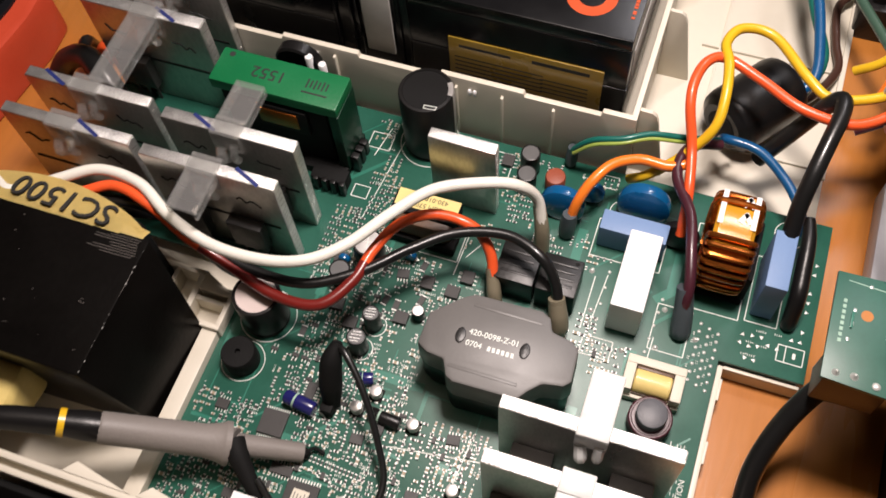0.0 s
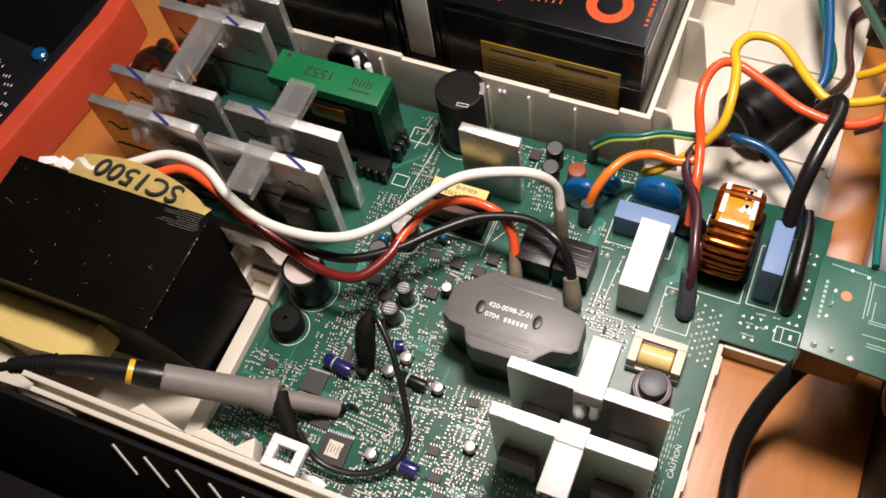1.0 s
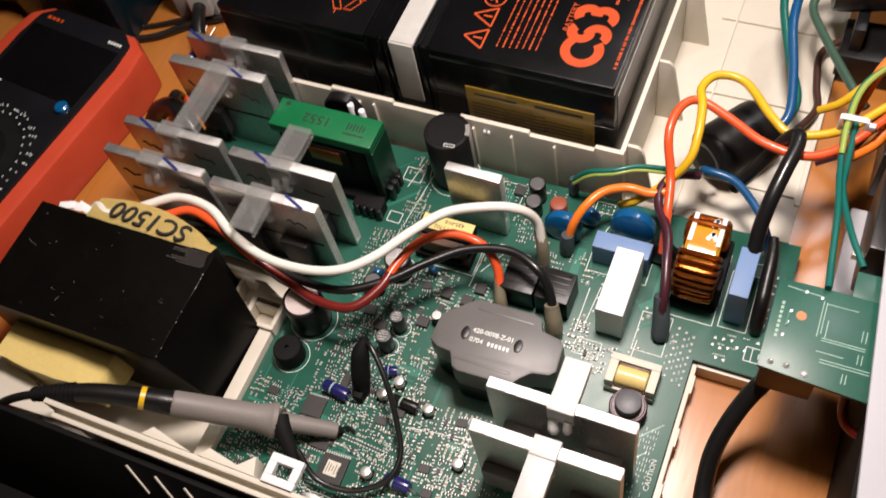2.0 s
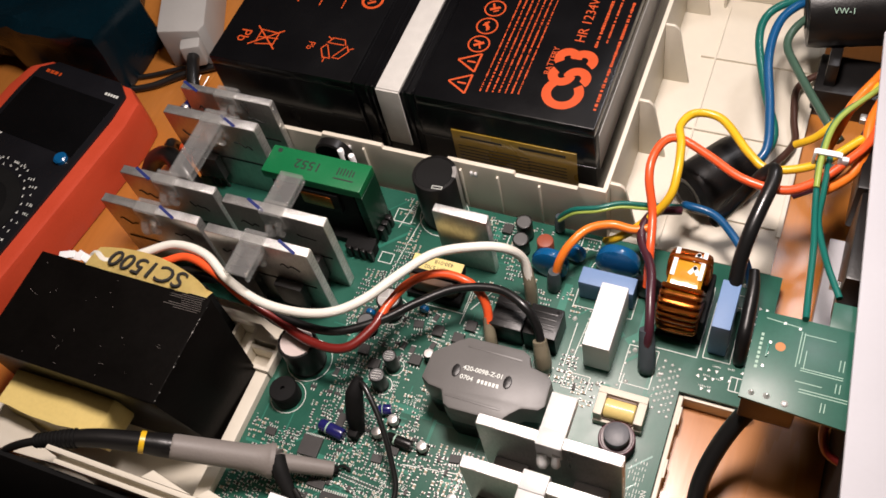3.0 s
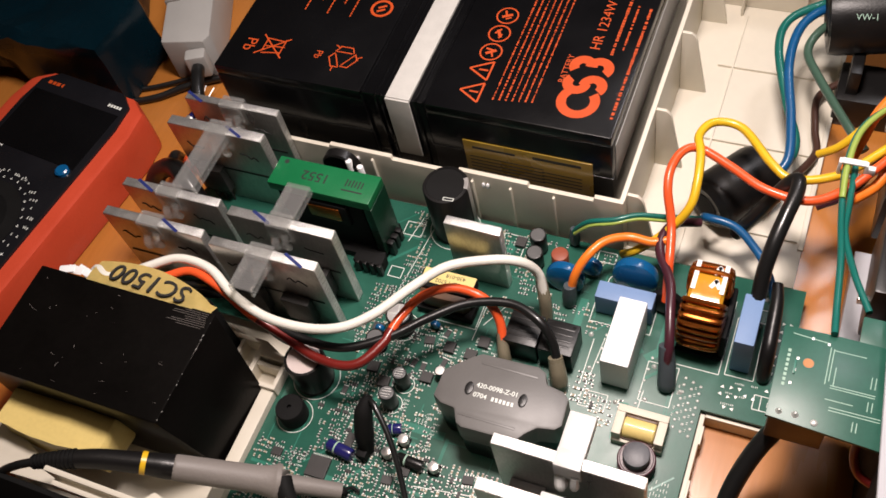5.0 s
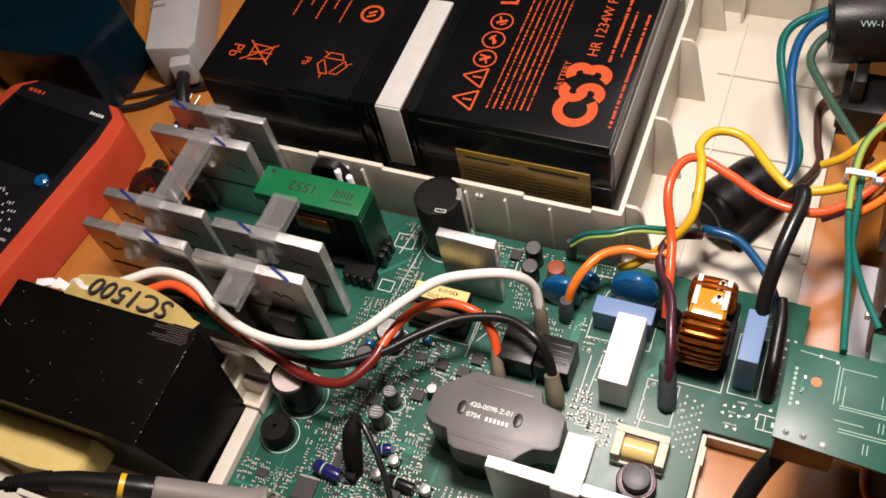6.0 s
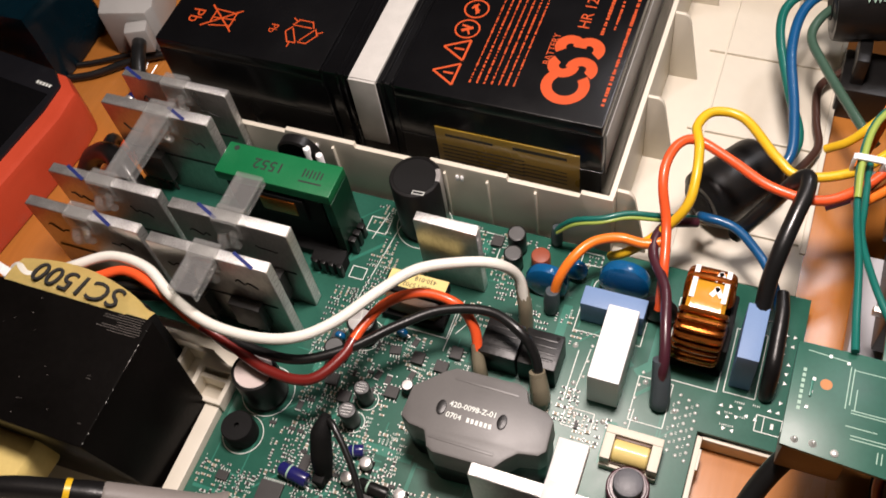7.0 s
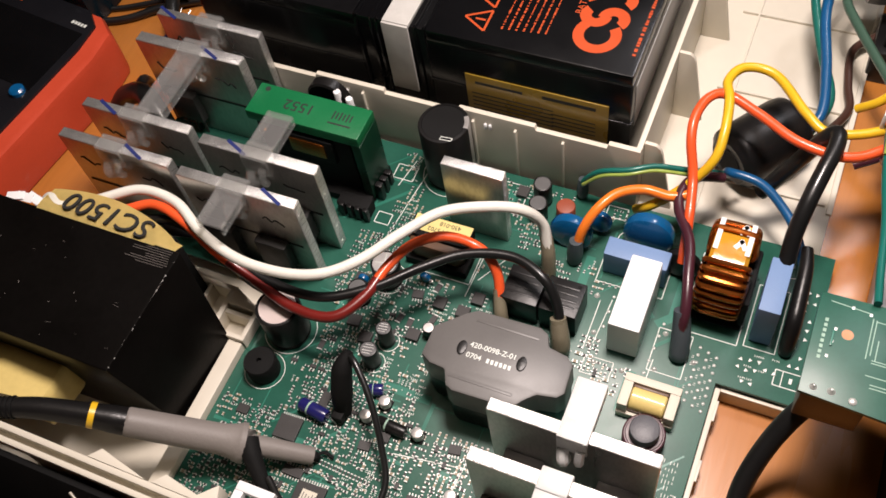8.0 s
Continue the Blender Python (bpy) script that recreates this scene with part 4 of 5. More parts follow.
for k in range(26):
    x, y, a = sx.uniform(-312, -224), sx.uniform(41, 91), sx.choice((0.0, 0.1, 1.3, 2.2, 2.9)) + sx.uniform(-0.2, 0.2)
    l = sx.choice((0.6, 0.8, 1.4, 2.5, 6))
    part("scratch", tube([(x, y, 52.0), (x + l * 0.5 * math.cos(a + 0.1), y + l * 0.5 * math.sin(a + 0.1), 52.01), (x + l * math.cos(a), y + l * math.sin(a), 52.0)], sx.uniform(0.04, 0.09), 5, 2), PROBE, mt)
for k in range(8):
    part("scratch", tube([(-238 + sx.uniform(-4, 6), 84.5 + 1.05 * k, 52.0), (-221 - sx.uniform(0, 2), 84.8 + 1.05 * k, 52.02)], 0.09, 5, 2), PROBE, mt)
for k in range(14):
    y = 40 + 3.7 * k + sx.uniform(-1, 1)
    part("edge_chip", tube([(-219.9, y, 51.6), (-219.7 + sx.uniform(-0.3, 0.2), y + sx.uniform(0.4, 2.4), 51.7)], sx.uniform(0.1, 0.3), 5, 2), GREY, mt)
part("worn_edge", tube([(-219.9, 92.5, 51.7), (-219.7, 75, 51.75), (-219.9, 58, 51.7), (-219.8, 40, 51.75)], 0.12, 5), PROBE, mt)
part("cord", tube([(-300, 95, 40), (-292, 101, 48), (-283, 98, 50), (-275, 103, 47)], 2.2, 8), CABLE["white"], mt)

# ---- wires ----
def wire(colour, r, pts, label, sleeve=None, sleeve_mat=None, group="insulated wires", sleeve_r=None):
    t = thing("wire", pts[0], label, "wire", group)
    part("insulation", tube(pts, r), CABLE[colour], t)
    if sleeve:
        rr = sleeve_r or r * 1.35
        part("sleeve", tube(sleeve, rr, 10, radii=[rr * 0.85, rr, rr * 1.05, rr * 0.9]), sleeve_mat or SHRINK, t)
    return t


wire("white", 2.3, [(-285, 103, 40), (-270, 110, 45), (-256, 118, 46), (-238, 117, 46), (-221, 108, 45), (-201, 102, 44), (-180, 102, 44), (-164, 107, 44), (-152, 118, 44), (-141, 134, 45), (-129, 148, 46), (-112, 157, 45), (-100, 162, 41), (-93, 165, 30), (-89.5, 161, 19)],
     "thick white wire arching over the board", [(-92, 165, 25), (-89, 160, 16), (-88, 157, 6), (-88, 156, 1)])
RED_RUN = [(-280, 100, 38), (-260, 108, 43), (-248, 114, 44), (-232, 111, 43), (-214, 105, 36), (-198, 102, 30), (-176, 96, 28), (-158, 97, 29), (-149, 110, 30), (-146, 124, 31), (-140, 138, 31), (-128, 146, 31), (-113, 146, 29), (-105, 142, 20), (-101, 134, 12)]
wire("red", 2.2, RED_RUN,
     "thick red wire looping over the board, darker where it dips", [(-103, 138, 15), (-100, 131, 9), (-99, 129, 4), (-99, 128.5, 1)])
# Darker crimson over the dipping stretch of the red run.
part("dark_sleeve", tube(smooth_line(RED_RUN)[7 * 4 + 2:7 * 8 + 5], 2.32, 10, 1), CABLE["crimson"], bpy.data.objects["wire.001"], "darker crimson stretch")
wire("black", 2.15, [(-270, 104, 34), (-240, 112, 38), (-214, 108, 33), (-192, 103, 30), (-167, 103, 30), (-148, 114, 30), (-133, 129, 30), (-118, 141, 30), (-99, 146, 30), (-84, 141, 29), (-77, 136, 22), (-73.5, 130, 14)],
     "thick black wire looping over the board", [(-75, 132, 17), (-73, 128, 11), (-72, 126, 6), (-72, 125, 1)], sleeve_r=4)
wire("black", 2.4, [(-262, 112, 20), (-236, 116, 24), (-220, 112, 22), (-205, 106, 18), (-198, 108, 6)], "short black wire beside the transformer")
wire("orange", 2.2, [(-80, 171, 10), (-78.5, 175, 19), (-75, 182, 25), (-69, 191, 27), (-59, 197, 26), (-48, 197, 26), (-40, 200, 27)], "orange wire bending off the board", [(-80.5, 171, 14), (-80.5, 170, 8), (-80.5, 169, 1)], DKSHRINK, sleeve_r=3.4)
wire("yellow", 2.1, [(-62, 197, 10), (-55, 196, 18), (-44, 203, 26), (-35, 211, 38), (-34, 222, 45), (-36, 236, 48), (-39, 247, 47), (-34, 257, 46), (-21, 257, 45), (-5, 240, 45), (6, 234, 44), (25, 240, 46), (42, 258, 48)], "yellow wire in a tall loop")
wire("red", 2.1, [(-36, 176, 12), (-37.5, 186, 26), (-41, 204, 32), (-46, 216, 42), (-47, 226, 46), (-44, 236, 47), (-37, 240, 46), (-22, 234, 45), (-5, 225, 45), (14, 223, 45), (27, 231, 46), (38, 243, 50), (46, 258, 50), (50, 285, 50)], "orange-red wire looping to the outlet panel")
wire("plum", 2.2, [(-28, 140, 4), (-28, 148, 20), (-31, 162, 26), (-35, 178, 27), (-43, 192, 26), (-44, 202, 27), (-40, 210, 26), (-30, 216, 22)], "dark purple wire rising from the board", [(-29.5, 150, 20), (-27.5, 144, 11), (-26.5, 140, 4), (-26.5, 139, 1)], DKSHRINK, sleeve_r=4)
wire("blue", 2.0, [(-30, 226, 12), (-28, 221, 20), (-14, 218, 21), (-1, 206, 21), (6, 195, 20), (10, 186, 18)], "blue wire from the ferrite to the board", [(9.6, 193, 20), (11.2, 184, 19.5), (11.8, 172, 17), (12.2, 162, 14), (12.6, 156, 5), (12.6, 155, 1)], BLACK, sleeve_r=3.1)
wire("green", 1.3, [(-88, 203, 6), (-87, 202, 14), (-80, 202.5, 23), (-68, 204, 27), (-58, 209, 27.5), (-46, 213, 25), (-33, 219, 20), (-24, 228, 10)], "green and yellow earth wire", [(-88, 204, 12), (-88, 203, 6), (-88, 203, 1)], DKSHRINK, sleeve_r=2.6)
wire("lime", 0.9, [(-87, 200.6, 13), (-79, 201.1, 22), (-68, 202.5, 26), (-58, 207.4, 26.5), (-46, 211.4, 24), (-33, 217, 19)], "thin yellow-green stripe wire")
wire("blue", 2.4, [(14, 360, 34), (2, 355, 33), (-8, 340, 32), (-9, 315, 30), (-2, 286, 24), (1, 264, 18), (-8, 254, 12)], "blue wire curving down to the ferrite")
wire("green", 2.2, [(14, 364, 34), (2, 358, 34), (-14, 345, 32), (-16, 326, 30), (-6, 296, 24), (3, 275, 18), (-2, 257, 12)], "dark green wire curving down to the ferrite")
wire("olive", 2.2, [(14, 352, 30), (3, 344, 30), (-2, 329, 28), (6, 312, 28), (26, 281, 28), (34, 272, 26)], "grey-green wire bending past the tray")
wire("brown", 2.0, [(18, 338, 0), (8, 326, -2), (10, 306, -4), (13, 290, -4), (5, 271, -2), (-4, 260, 0)], "brown wire lying along the tray edge")
wire("black", 3.4, [(-14, 219, 14), (-5, 224, 30), (4, 229, 46), (8, 229, 50.5), (8.6, 222, 50.5), (6.6, 211, 48), (4.4, 199, 43), (3, 189, 34), (3.2, 181, 25)], "thick black sleeved cable bending over")
wire("green", 1.45, [(50, 300, 50), (46, 288, 51), (30, 265, 52), (26, 241, 52), (28, 215, 52), (31, 190, 56), (33, 165, 58), (34, 152, 60)], "green wire down to the small board")
wire("lime", 1.4, [(52, 300, 54), (44, 284, 54), (30, 262, 54), (26.5, 240, 54), (27, 222, 53)], "yellow-green wire tied in the bundle")
wire("green", 1.45, [(30, 244, 48), (30.5, 222, 49), (31, 205, 52), (37, 184, 56), (45, 166, 58)], "green wire to the small board's edge")
wire("orange", 2.4, [(26, 252, 30), (30, 262, 40), (35, 276, 50), (45, 297, 52), (56, 330, 50)], "orange wire in the outlet bundle")
wire("yellow", 2.0, [(14, 262, 30), (22, 262, 38), (30, 268, 46), (44, 288, 52)], "yellow wire in the outlet bundle")
wire("plum", 2.0, [(18, 232, 30), (30, 238, 36), (38, 250, 42), (45, 268, 48)], "dark purple wire in the outlet bundle")
wire("orange", 2.4, [(28, 228, 40), (40, 240, 42), (44, 252, 46), (44, 268, 50), (48, 285, 50)], "orange wire in the outlet bundle")
tie = solid("cable_tie", joined(box(23.5, 34, 238.6, 241.6, 45.6, 47, 0.4), box(23.5, 34, 238.6, 241.6, 55.2, 56.4, 0.4), box(22.6, 24, 238.6, 241.6, 46, 56, 0.4), box(33.4, 34.8, 238.6, 241.6, 46, 56, 0.4), box(33.8, 38, 238.8, 241.4, 50, 54, 0.6)), WHITE, "white nylon cable tie round a wire bundle", "cable tie")
fat = thing("sleeved_cable", (9, 58, -12), "fat black sleeved cable bowed over the bench", "cable")
part("sleeve", tube([(28, 122, 42), (21, 118, 34), (14, 107, 22), (9.5, 93, 10), (9.5, 80, 0), (11, 68, -5)], 3.9, 14), CABLE["black"], fat)
part("core_wire", tube([(11, 70, -5), (11.5, 60, -7), (13, 48, -9)], 2.0, 8), CABLE["red"], fat)
part("core_wire", tube([(12, 70, -5), (14, 60, -8), (18, 46, -9.5)], 1.8, 8), CABLE["brown"], fat)


# ferrite sleeves
def ferrite(p, q, r, label, squash=1.0):
    p, q = Vector(p), Vector(q)
    d = (q - p).normalized()
    t = thing("ferrite_sleeve", (p + q) / 2 - Vector((0, 0, r)), label, "ferrite sleeve", "shrink-wrapped ferrites")
    pts = [p, p + d * 2, p + d * 6, q - d * 6, q - d * 2, q]
    part("shrink_wrap", tube(pts, r, 24, 3, radii=[r * 0.72, r * 0.86, r, r, r * 0.88, r * 0.7]), BLACK, t)
    part("mouth", tube([p - d * 0.4, p + d * 0.2], r * 0.5, 16, 1), MATT, t)
    return t


ferrite((-31, 236, 7.0), (-8, 266, 7.6), 15.2, "black shrink-wrapped ferrite ring lying in the tray")
f2 = ferrite((3, 349, 33), (68, 362, 38), 20, "black shrink-wrapped ferrite with white printing")
part("lettering", moved(lettering("VW-1", 4.4, T((0, 0, 0)), 0.03), T((22, 336.4, 48.2)) @ R(radians(11), 4, "Z") @ R(radians(40), 4, "X")), PALE, f2)
part("bracket", joined(box(16, 60, 318, 345, -12, 8, 1.5), box(20, 26, 322, 345, 8, 24, 1)), BLACK, f2)

# ---- small board, outlet panel and box at the side ----
sb = thing("circuit_board", (36, 132, 57), "small green circuit board held by its soldered wires", "circuit board")
part("laminate", prism([(15.8, 112.6), (62, 109.4), (62, 152), (35, 152.6), (15.8, 152.2)], 56.4, 58, 0.15), PCB, sb)
part("laminate", box(43.4, 60, 152, 164, 56.2, 57.8, 0.15), PCB, sb)
lines = []
for k, (x, y, l, a) in enumerate(((34, 139, 16, 90), (35.2, 139.6, 14, 90), (41, 146, 12, 0), (44, 131, 16, 0), (44, 130, 16, 0), (40, 125, 10, 0), (37, 135, 8, 90), (46, 122, 18, 0), (46, 120.8, 18, 0), (50, 136, 5, 90), (51.5, 136, 5, 90), (50, 126, 4, 90), (51.5, 126, 4, 90), (46, 116.5, 4, 90), (47.4, 116.5, 4, 90), (26, 149, 13, -4))):
    lines.append((x, y, l, 0.35, a))
tagged(part("trace_pattern", bars(lines, 58.0, 0.04), PALE, sb), kind="stuff")
part("mount_hole", lathe(27, 138, [(2.0, 58.0), (2.0, 58.06)], 20), WOOD, sb, "round mounting hole")
for x, y, r in ((20.2, 115.4, 1.3), (26, 115.6, 1.4)):
    part("solder_joint", lathe(x, y, [(r, 58), (r * 0.6, 58.6), (r * 0.2, 59.6)], 14), SOLDER, sb)
for x, y in ((23, 139), (22, 128), (22.6, 134), (27, 149), (33, 148)):
    part("solder_pad", box(x - 0.5, x + 0.5, y - 0.6, y + 0.6, 58, 58.25, 0.1), SILVER, sb)
part("jumper", box(22, 22.8, 132, 138, 58, 58.8, 0.2), PCB2, sb)
part("solder_blob", lathe(33, 114.2, [(1.2, 57.6), (1.4, 58.2), (0.9, 58.7), (0.3, 58.8)], 10), SOLDER, sb)
part("underside_relay", box(17, 38, 113, 124, 38, 56.3, 0.6), BROWNBOX, sb, "brown component hanging below")
part("print", bars([(19.5, 127 + 2.1 * k, 1.3, 1.1, 90) for k in range(8)], 58.0, 0.05), PALE, sb)

op = thing("outlet_panel", (60, 190, TABLE), "grey painted sheet metal outlet panel leaning on its side", "panel")


def leaning_sheet():
    bm = prism([(0, -130), (70, -130), (70, 190), (0, 190)], 0, 1.4, 0.3)
    return moved(bm, T((54.5, 120, 64)) @ R(radians(4.2), 4, "Z") @ R(radians(14), 4, "Y"))


part("sheet", leaning_sheet(), PANEL, op)
part("outlet", box(46, 58, 180, 226, 14, 52, 1.5), BLACK, op, "black mains outlet block")
part("outlet", box(44, 58, 232, 262, 14, 46, 1.5), BLACK, op)
part("terminal", box(42, 46.5, 186, 189, 30, 34, 0.4), SILVER, op)
part("terminal", box(39, 46.5, 246, 250, 42, 45, 0.4), SILVER, op)
part("terminal", box(39, 46.5, 268, 272, 46, 49, 0.4), SILVER, op)
part("bracket", box(40, 56, 160, 232, TABLE, 2, 0.6), PANEL, op)
part("frame_bar", box(58, 66, 40, 300, TABLE, 52, 0.8), MATT, op)
db = thing("dark_box", (90, 70, TABLE), "dark brown plastic box on the bench", "box")
part("body", moved(box(-38, 38, -62, 52, TABLE, 14, 2), T((112, 60, 0)) @ R(radians(-14), 4, "Z")), BROWNBOX, db)
part("edge", moved(box(-39, -36.5, -62, 52, 10, 15, 0.6), T((112, 60, 0)) @ R(radians(-14), 4, "Z")), MATT, db)
wire("crimson", 1.8, [(50, 116, 54), (50, 112, 44), (54, 108, 36), (64, 106, 34), (74, 108, 34)], "thin red wire under the small board")

# ---- meter ----
mm = thing("multimeter", (-385, 135, TABLE), "digital multimeter in a bright red rubber holster", "multimeter")
MX = T((-403, 131, 0)) @ R(radians(-6.8), 4, "Z")
rounded = [(-47, -95), (47, -95), (48, 70), (45, 88), (32, 96), (-32, 96), (-45, 88), (-48, 70)]
part("holster", moved(prism(rounded, TABLE, 19, 4.0), MX), HOLSTER, mm, "red rubber holster")
part("face", moved(prism([(x * 0.78, y * 0.975 + 2) for x, y in rounded], 14, 20.6, 1.2), MX), METER, mm, "black front face")
part("display", moved(box(-33, 33, 38, 80, 20.4, 21.1, 0.5), MX), CASE, mm, "glossy dark display window")
part("dial", moved(lathe(0, -10, [(27, 20.4), (27, 21.2), (19, 21.6), (18, 27), (16.5, 28)], 36), MX), MATT, mm, "round range dial")
part("pointer", moved(box(-2.4, 2.4, -27, 7, 27.6, 31, 0.8), MX), MATT, mm)
part("button", moved(lathe(-30, 32, [(4, 20.4), (4, 22.6), (3, 23.4)], 18), MX), AMBER, mm, "amber button")
part("button", moved(lathe(28, 35, [(4, 20.4), (4, 22.6), (3, 23.4)], 18), MX), BLUEDISC, mm, "blue button")
rows = []
for k in range(34):
    a = radians(360 / 34 * k)
    for q, n in ((33.5, 3), (29.6, 1)):
        for c in range(n if k % 3 else 1):
            r = q + rn.uniform(-0.8, 0.8)
            x, y = r * math.cos(a) + 1.5 * c - 1.5, -10 + r * math.sin(a)
            rows.append((x, y, rn.uniform(0.6, 1.5), 0.5, rn.choice((0, 90))))
            rows.append((x, y + 0.8, rn.uniform(0.5, 1.2), 0.45, rn.choice((0, 90))))
part("print", moved(bars(rows, 20.62, 0.06), MX), SILK, mm)
part("print", moved(bars([(-27, 87, 2.6, 2.4, 0), (-23.6, 87, 2.2, 2.4, 0), (-20.4, 87, 2.6, 2.4, 0), (-17, 87, 1.4, 2.4, 0)], 20.62, 0.06), MX), RED_INK, mm)
part("print", moved(bars([(22 + 2.1 * k, 85, 1.5, 1.9, 0) for k in range(5)] + [(-31 + 1.7 * k, 37, 1.2, 1.0, 0) for k in range(6)] + [(24.5 + 1.9 * k, 42.5, 1.4, 1.6, 0) for k in range(4)], 20.65, 0.06), MX), SILK, mm)

# ---- far left clutter ----
pl = thing("adapter_plug", (-350, 300, TABLE), "grey ridged plug adapter on the bench", "plug")
PX = T((-364, 303, 0)) @ R(radians(24), 4, "Z")
part("shell", moved(prism([(-18, -33), (9, -38), (13, -33), (13, 80), (-18, 80)], TABLE, 20, 2.0), PX), GREY, pl)
for k in range(6):
    part("ridge", moved(box(-19, -9, 2 + 6 * k, 4 + 6 * k, 6, 20.8, 0.5), PX), PROBE, pl)
for x in (2, 12):
    part("groove", moved(box(x - 3, x - 1.6, 8, 58, 19.8, 20.4, 0.2), PX), WHITE, pl)
part("nose", moved(box(-4, 9, -46, -37, -2, 15, 2), PX), GREY, pl)
part("cable", tube([(-344, 264, 7), (-338, 252, 7), (-333, 242, 4), (-328, 235, 0), (-320, 228, -4), (-308, 222, -6)], 4, 10), CABLE["black"], pl)
wire("black", 2.2, [(-300, 290, -9), (-350, 262, -8), (-372, 246, -9.5), (-392, 238, -9.8), (-420, 232, -9.8)], "black cable running behind the multimeter")
wire("black", 1.6, [(-300, 296, -9), (-352, 268, -9), (-378, 254, -10), (-398, 246, -10)], "thin black cable on the bench")
wire("black", 5.5, [(-333, 176, -6), (-325, 184, 8), (-312, 184, 16), (-300, 178, 18), (-288, 170, 10), (-280, 166, 6)], "thick black cable bent beside the heat sinks")
wire("red", 3.0, [(-316, 206, -6), (-310, 196, 10), (-304, 186, 14), (-298, 178, 8)], "red cable beside the heat sinks")
wire("black", 3.0, [(-326, 204, -6), (-320, 196, 10), (-314, 186, 14), (-306, 178, 8)], "black cable beside the heat sinks")
sc = thing("capacitor", (-339, 236, TABLE), "loose small dark capacitor lying on the bench", "capacitor")
part("sleeve", tube([(-341, 230, -8.6), (-338, 241, -8.6)], 3.1, 14, 1), CAPBLUE, sc)
part("band", tube([(-340.2, 233, -8.6), (-339.6, 235, -8.6)], 3.2, 14, 1), CAPTOP, sc)
for dx in (-1, 2):
    part("lead", tube([(-338 + dx * 0.4, 241, -8.6), (-338 + dx * 2, 258, -4)], 0.35, 6), SILVER, sc)
bag = prism([(-640, 236), (-386, 236), (-384, 282), (-412, 304), (-450, 372), (-500, 420), (-640, 420)], TABLE + 0.5, 40, 0)
bmesh.ops.subdivide_edges(bag, edges=bag.edges, cuts=9, use_grid_fill=True)
bmesh.ops.triangulate(bag, faces=[f for f in bag.faces if len(f.verts) > 4])
bmesh.ops.subdivide_edges(bag, edges=[e for e in bag.edges if e.calc_length() > 22], cuts=2, use_grid_fill=True)
bmesh.ops.smooth_vert(bag, verts=bag.verts, factor=0.5, use_axis_x=True, use_axis_y=True, use_axis_z=True)
for v in bag.verts:
    lump = min(1.0, max(0.15, (-392 - v.co.x) / 60))
    v.co += (noise.noise_vector(v.co * 0.016 + Vector((3, 1, 7))) * 14 + noise.noise_vector(v.co * 0.06) * 5) * lump
    v.co.z = max(v.co.z, TABLE + 0.5)
    v.co.y = max(v.co.y, 234)
solid("tool_bag", bag, TEAL, "crumpled glossy dark teal plastic bag", "bag")

# ---- scope probe ----
pr = thing("oscilloscope_probe", (-215, 20, 20), "grey oscilloscope probe with black boot resting on the rim", "probe")
P0, P1 = Vector((-282, 7.4, 61)), Vector((-146.5, 49, 2.2))
ax = (P1 - P0)


def along(f):
    return P0 + ax * f


BEND = [Vector((-271, 8.5, 42)), Vector((-258, 14, 41.5)), Vector((-243, 19.8, 39.4)), along(0.44)]
part("boot", tube(BEND, 4, 14, radii=[2.6, 3.8, 4.5, 4.9]), BLACK, pr, "black ribbed boot")
spine = smooth_line(BEND, 16)
for k in range(11):
    a, b = spine[1 + 2 * k], spine[2 + 2 * k]
    part("boot_rib", tube([a, b], 3.3 + 0.13 * k, 12, 1), MATT, pr)
part("yellow_band", tube([along(0.415), along(0.43)], 5.2, 16, 1), CABLE["yellow"], pr)
part("collar", tube([along(0.43), along(0.47), along(0.52)], 5, 16, radii=[4.8, 5.4, 5.6]), BLACK, pr)
part("barrel", tube([along(0.50), along(0.52), along(0.6), along(0.76), along(0.80), along(0.805)], 6, 20, radii=[5.2, 5.8, 5.9, 6.0, 6.2, 8.2, 8.2, 4.2]), PROBE, pr, "grey barrel")
part("nose", tube([along(0.80), along(0.88), along(0.975), along(0.98)], 4, 16, radii=[4.4, 4.1, 3.7, 3.4]), PROBE, pr)
part("tip", tube([along(0.975), along(0.99), along(1.0)], 1, 8, radii=[2.4, 2.2, 1.2]), MATT, pr)
part("spring_hook", tube([along(0.99) + Vector((0, 0, 1)), along(1.01) + Vector((0, 2, 1.2)), along(1.03) + Vector((1, 0.5, 0.8))], 0.7, 6), MATT, pr)
part("cable", tube([(-270, 9, 42), (-278, 5, 41), (-287, 1, 36), (-300, -5, 24), (-330, -16, 4)], 2.0, 10), CABLE["black"], pr)
part("earth_hook", tube([(-171, 42, 17), (-167, 37, 16), (-160, 30, 12), (-156, 26, 9)], 3, 10, radii=[4.2, 4.0, 3.0, 2.0]), MATT, pr)
gl = thing("earth_lead", (-146, 80, 0), "black probe earth lead with a hooded clip", "lead")
part("hood", tube([(-146, 70, 2), (-146.5, 74, 12), (-147, 80, 22), (-146, 86, 27)], 4, 12, radii=[3.4, 4.6, 4.2, 2.0]), MATT, gl, "black rubber clip hood")
part("lead", tube([(-146, 85, 26), (-141, 82, 27), (-131, 72, 22), (-121, 58, 14), (-115, 46, 9), (-117, 34, 7), (-130, 25, 6), (-146, 24, 8), (-158, 32, 14)], 1.35, 10), CABLE["black"], gl)
part("clip_jaw", box(-149, -144, 65, 70, 0.3, 6, 0.6), MATT, gl)

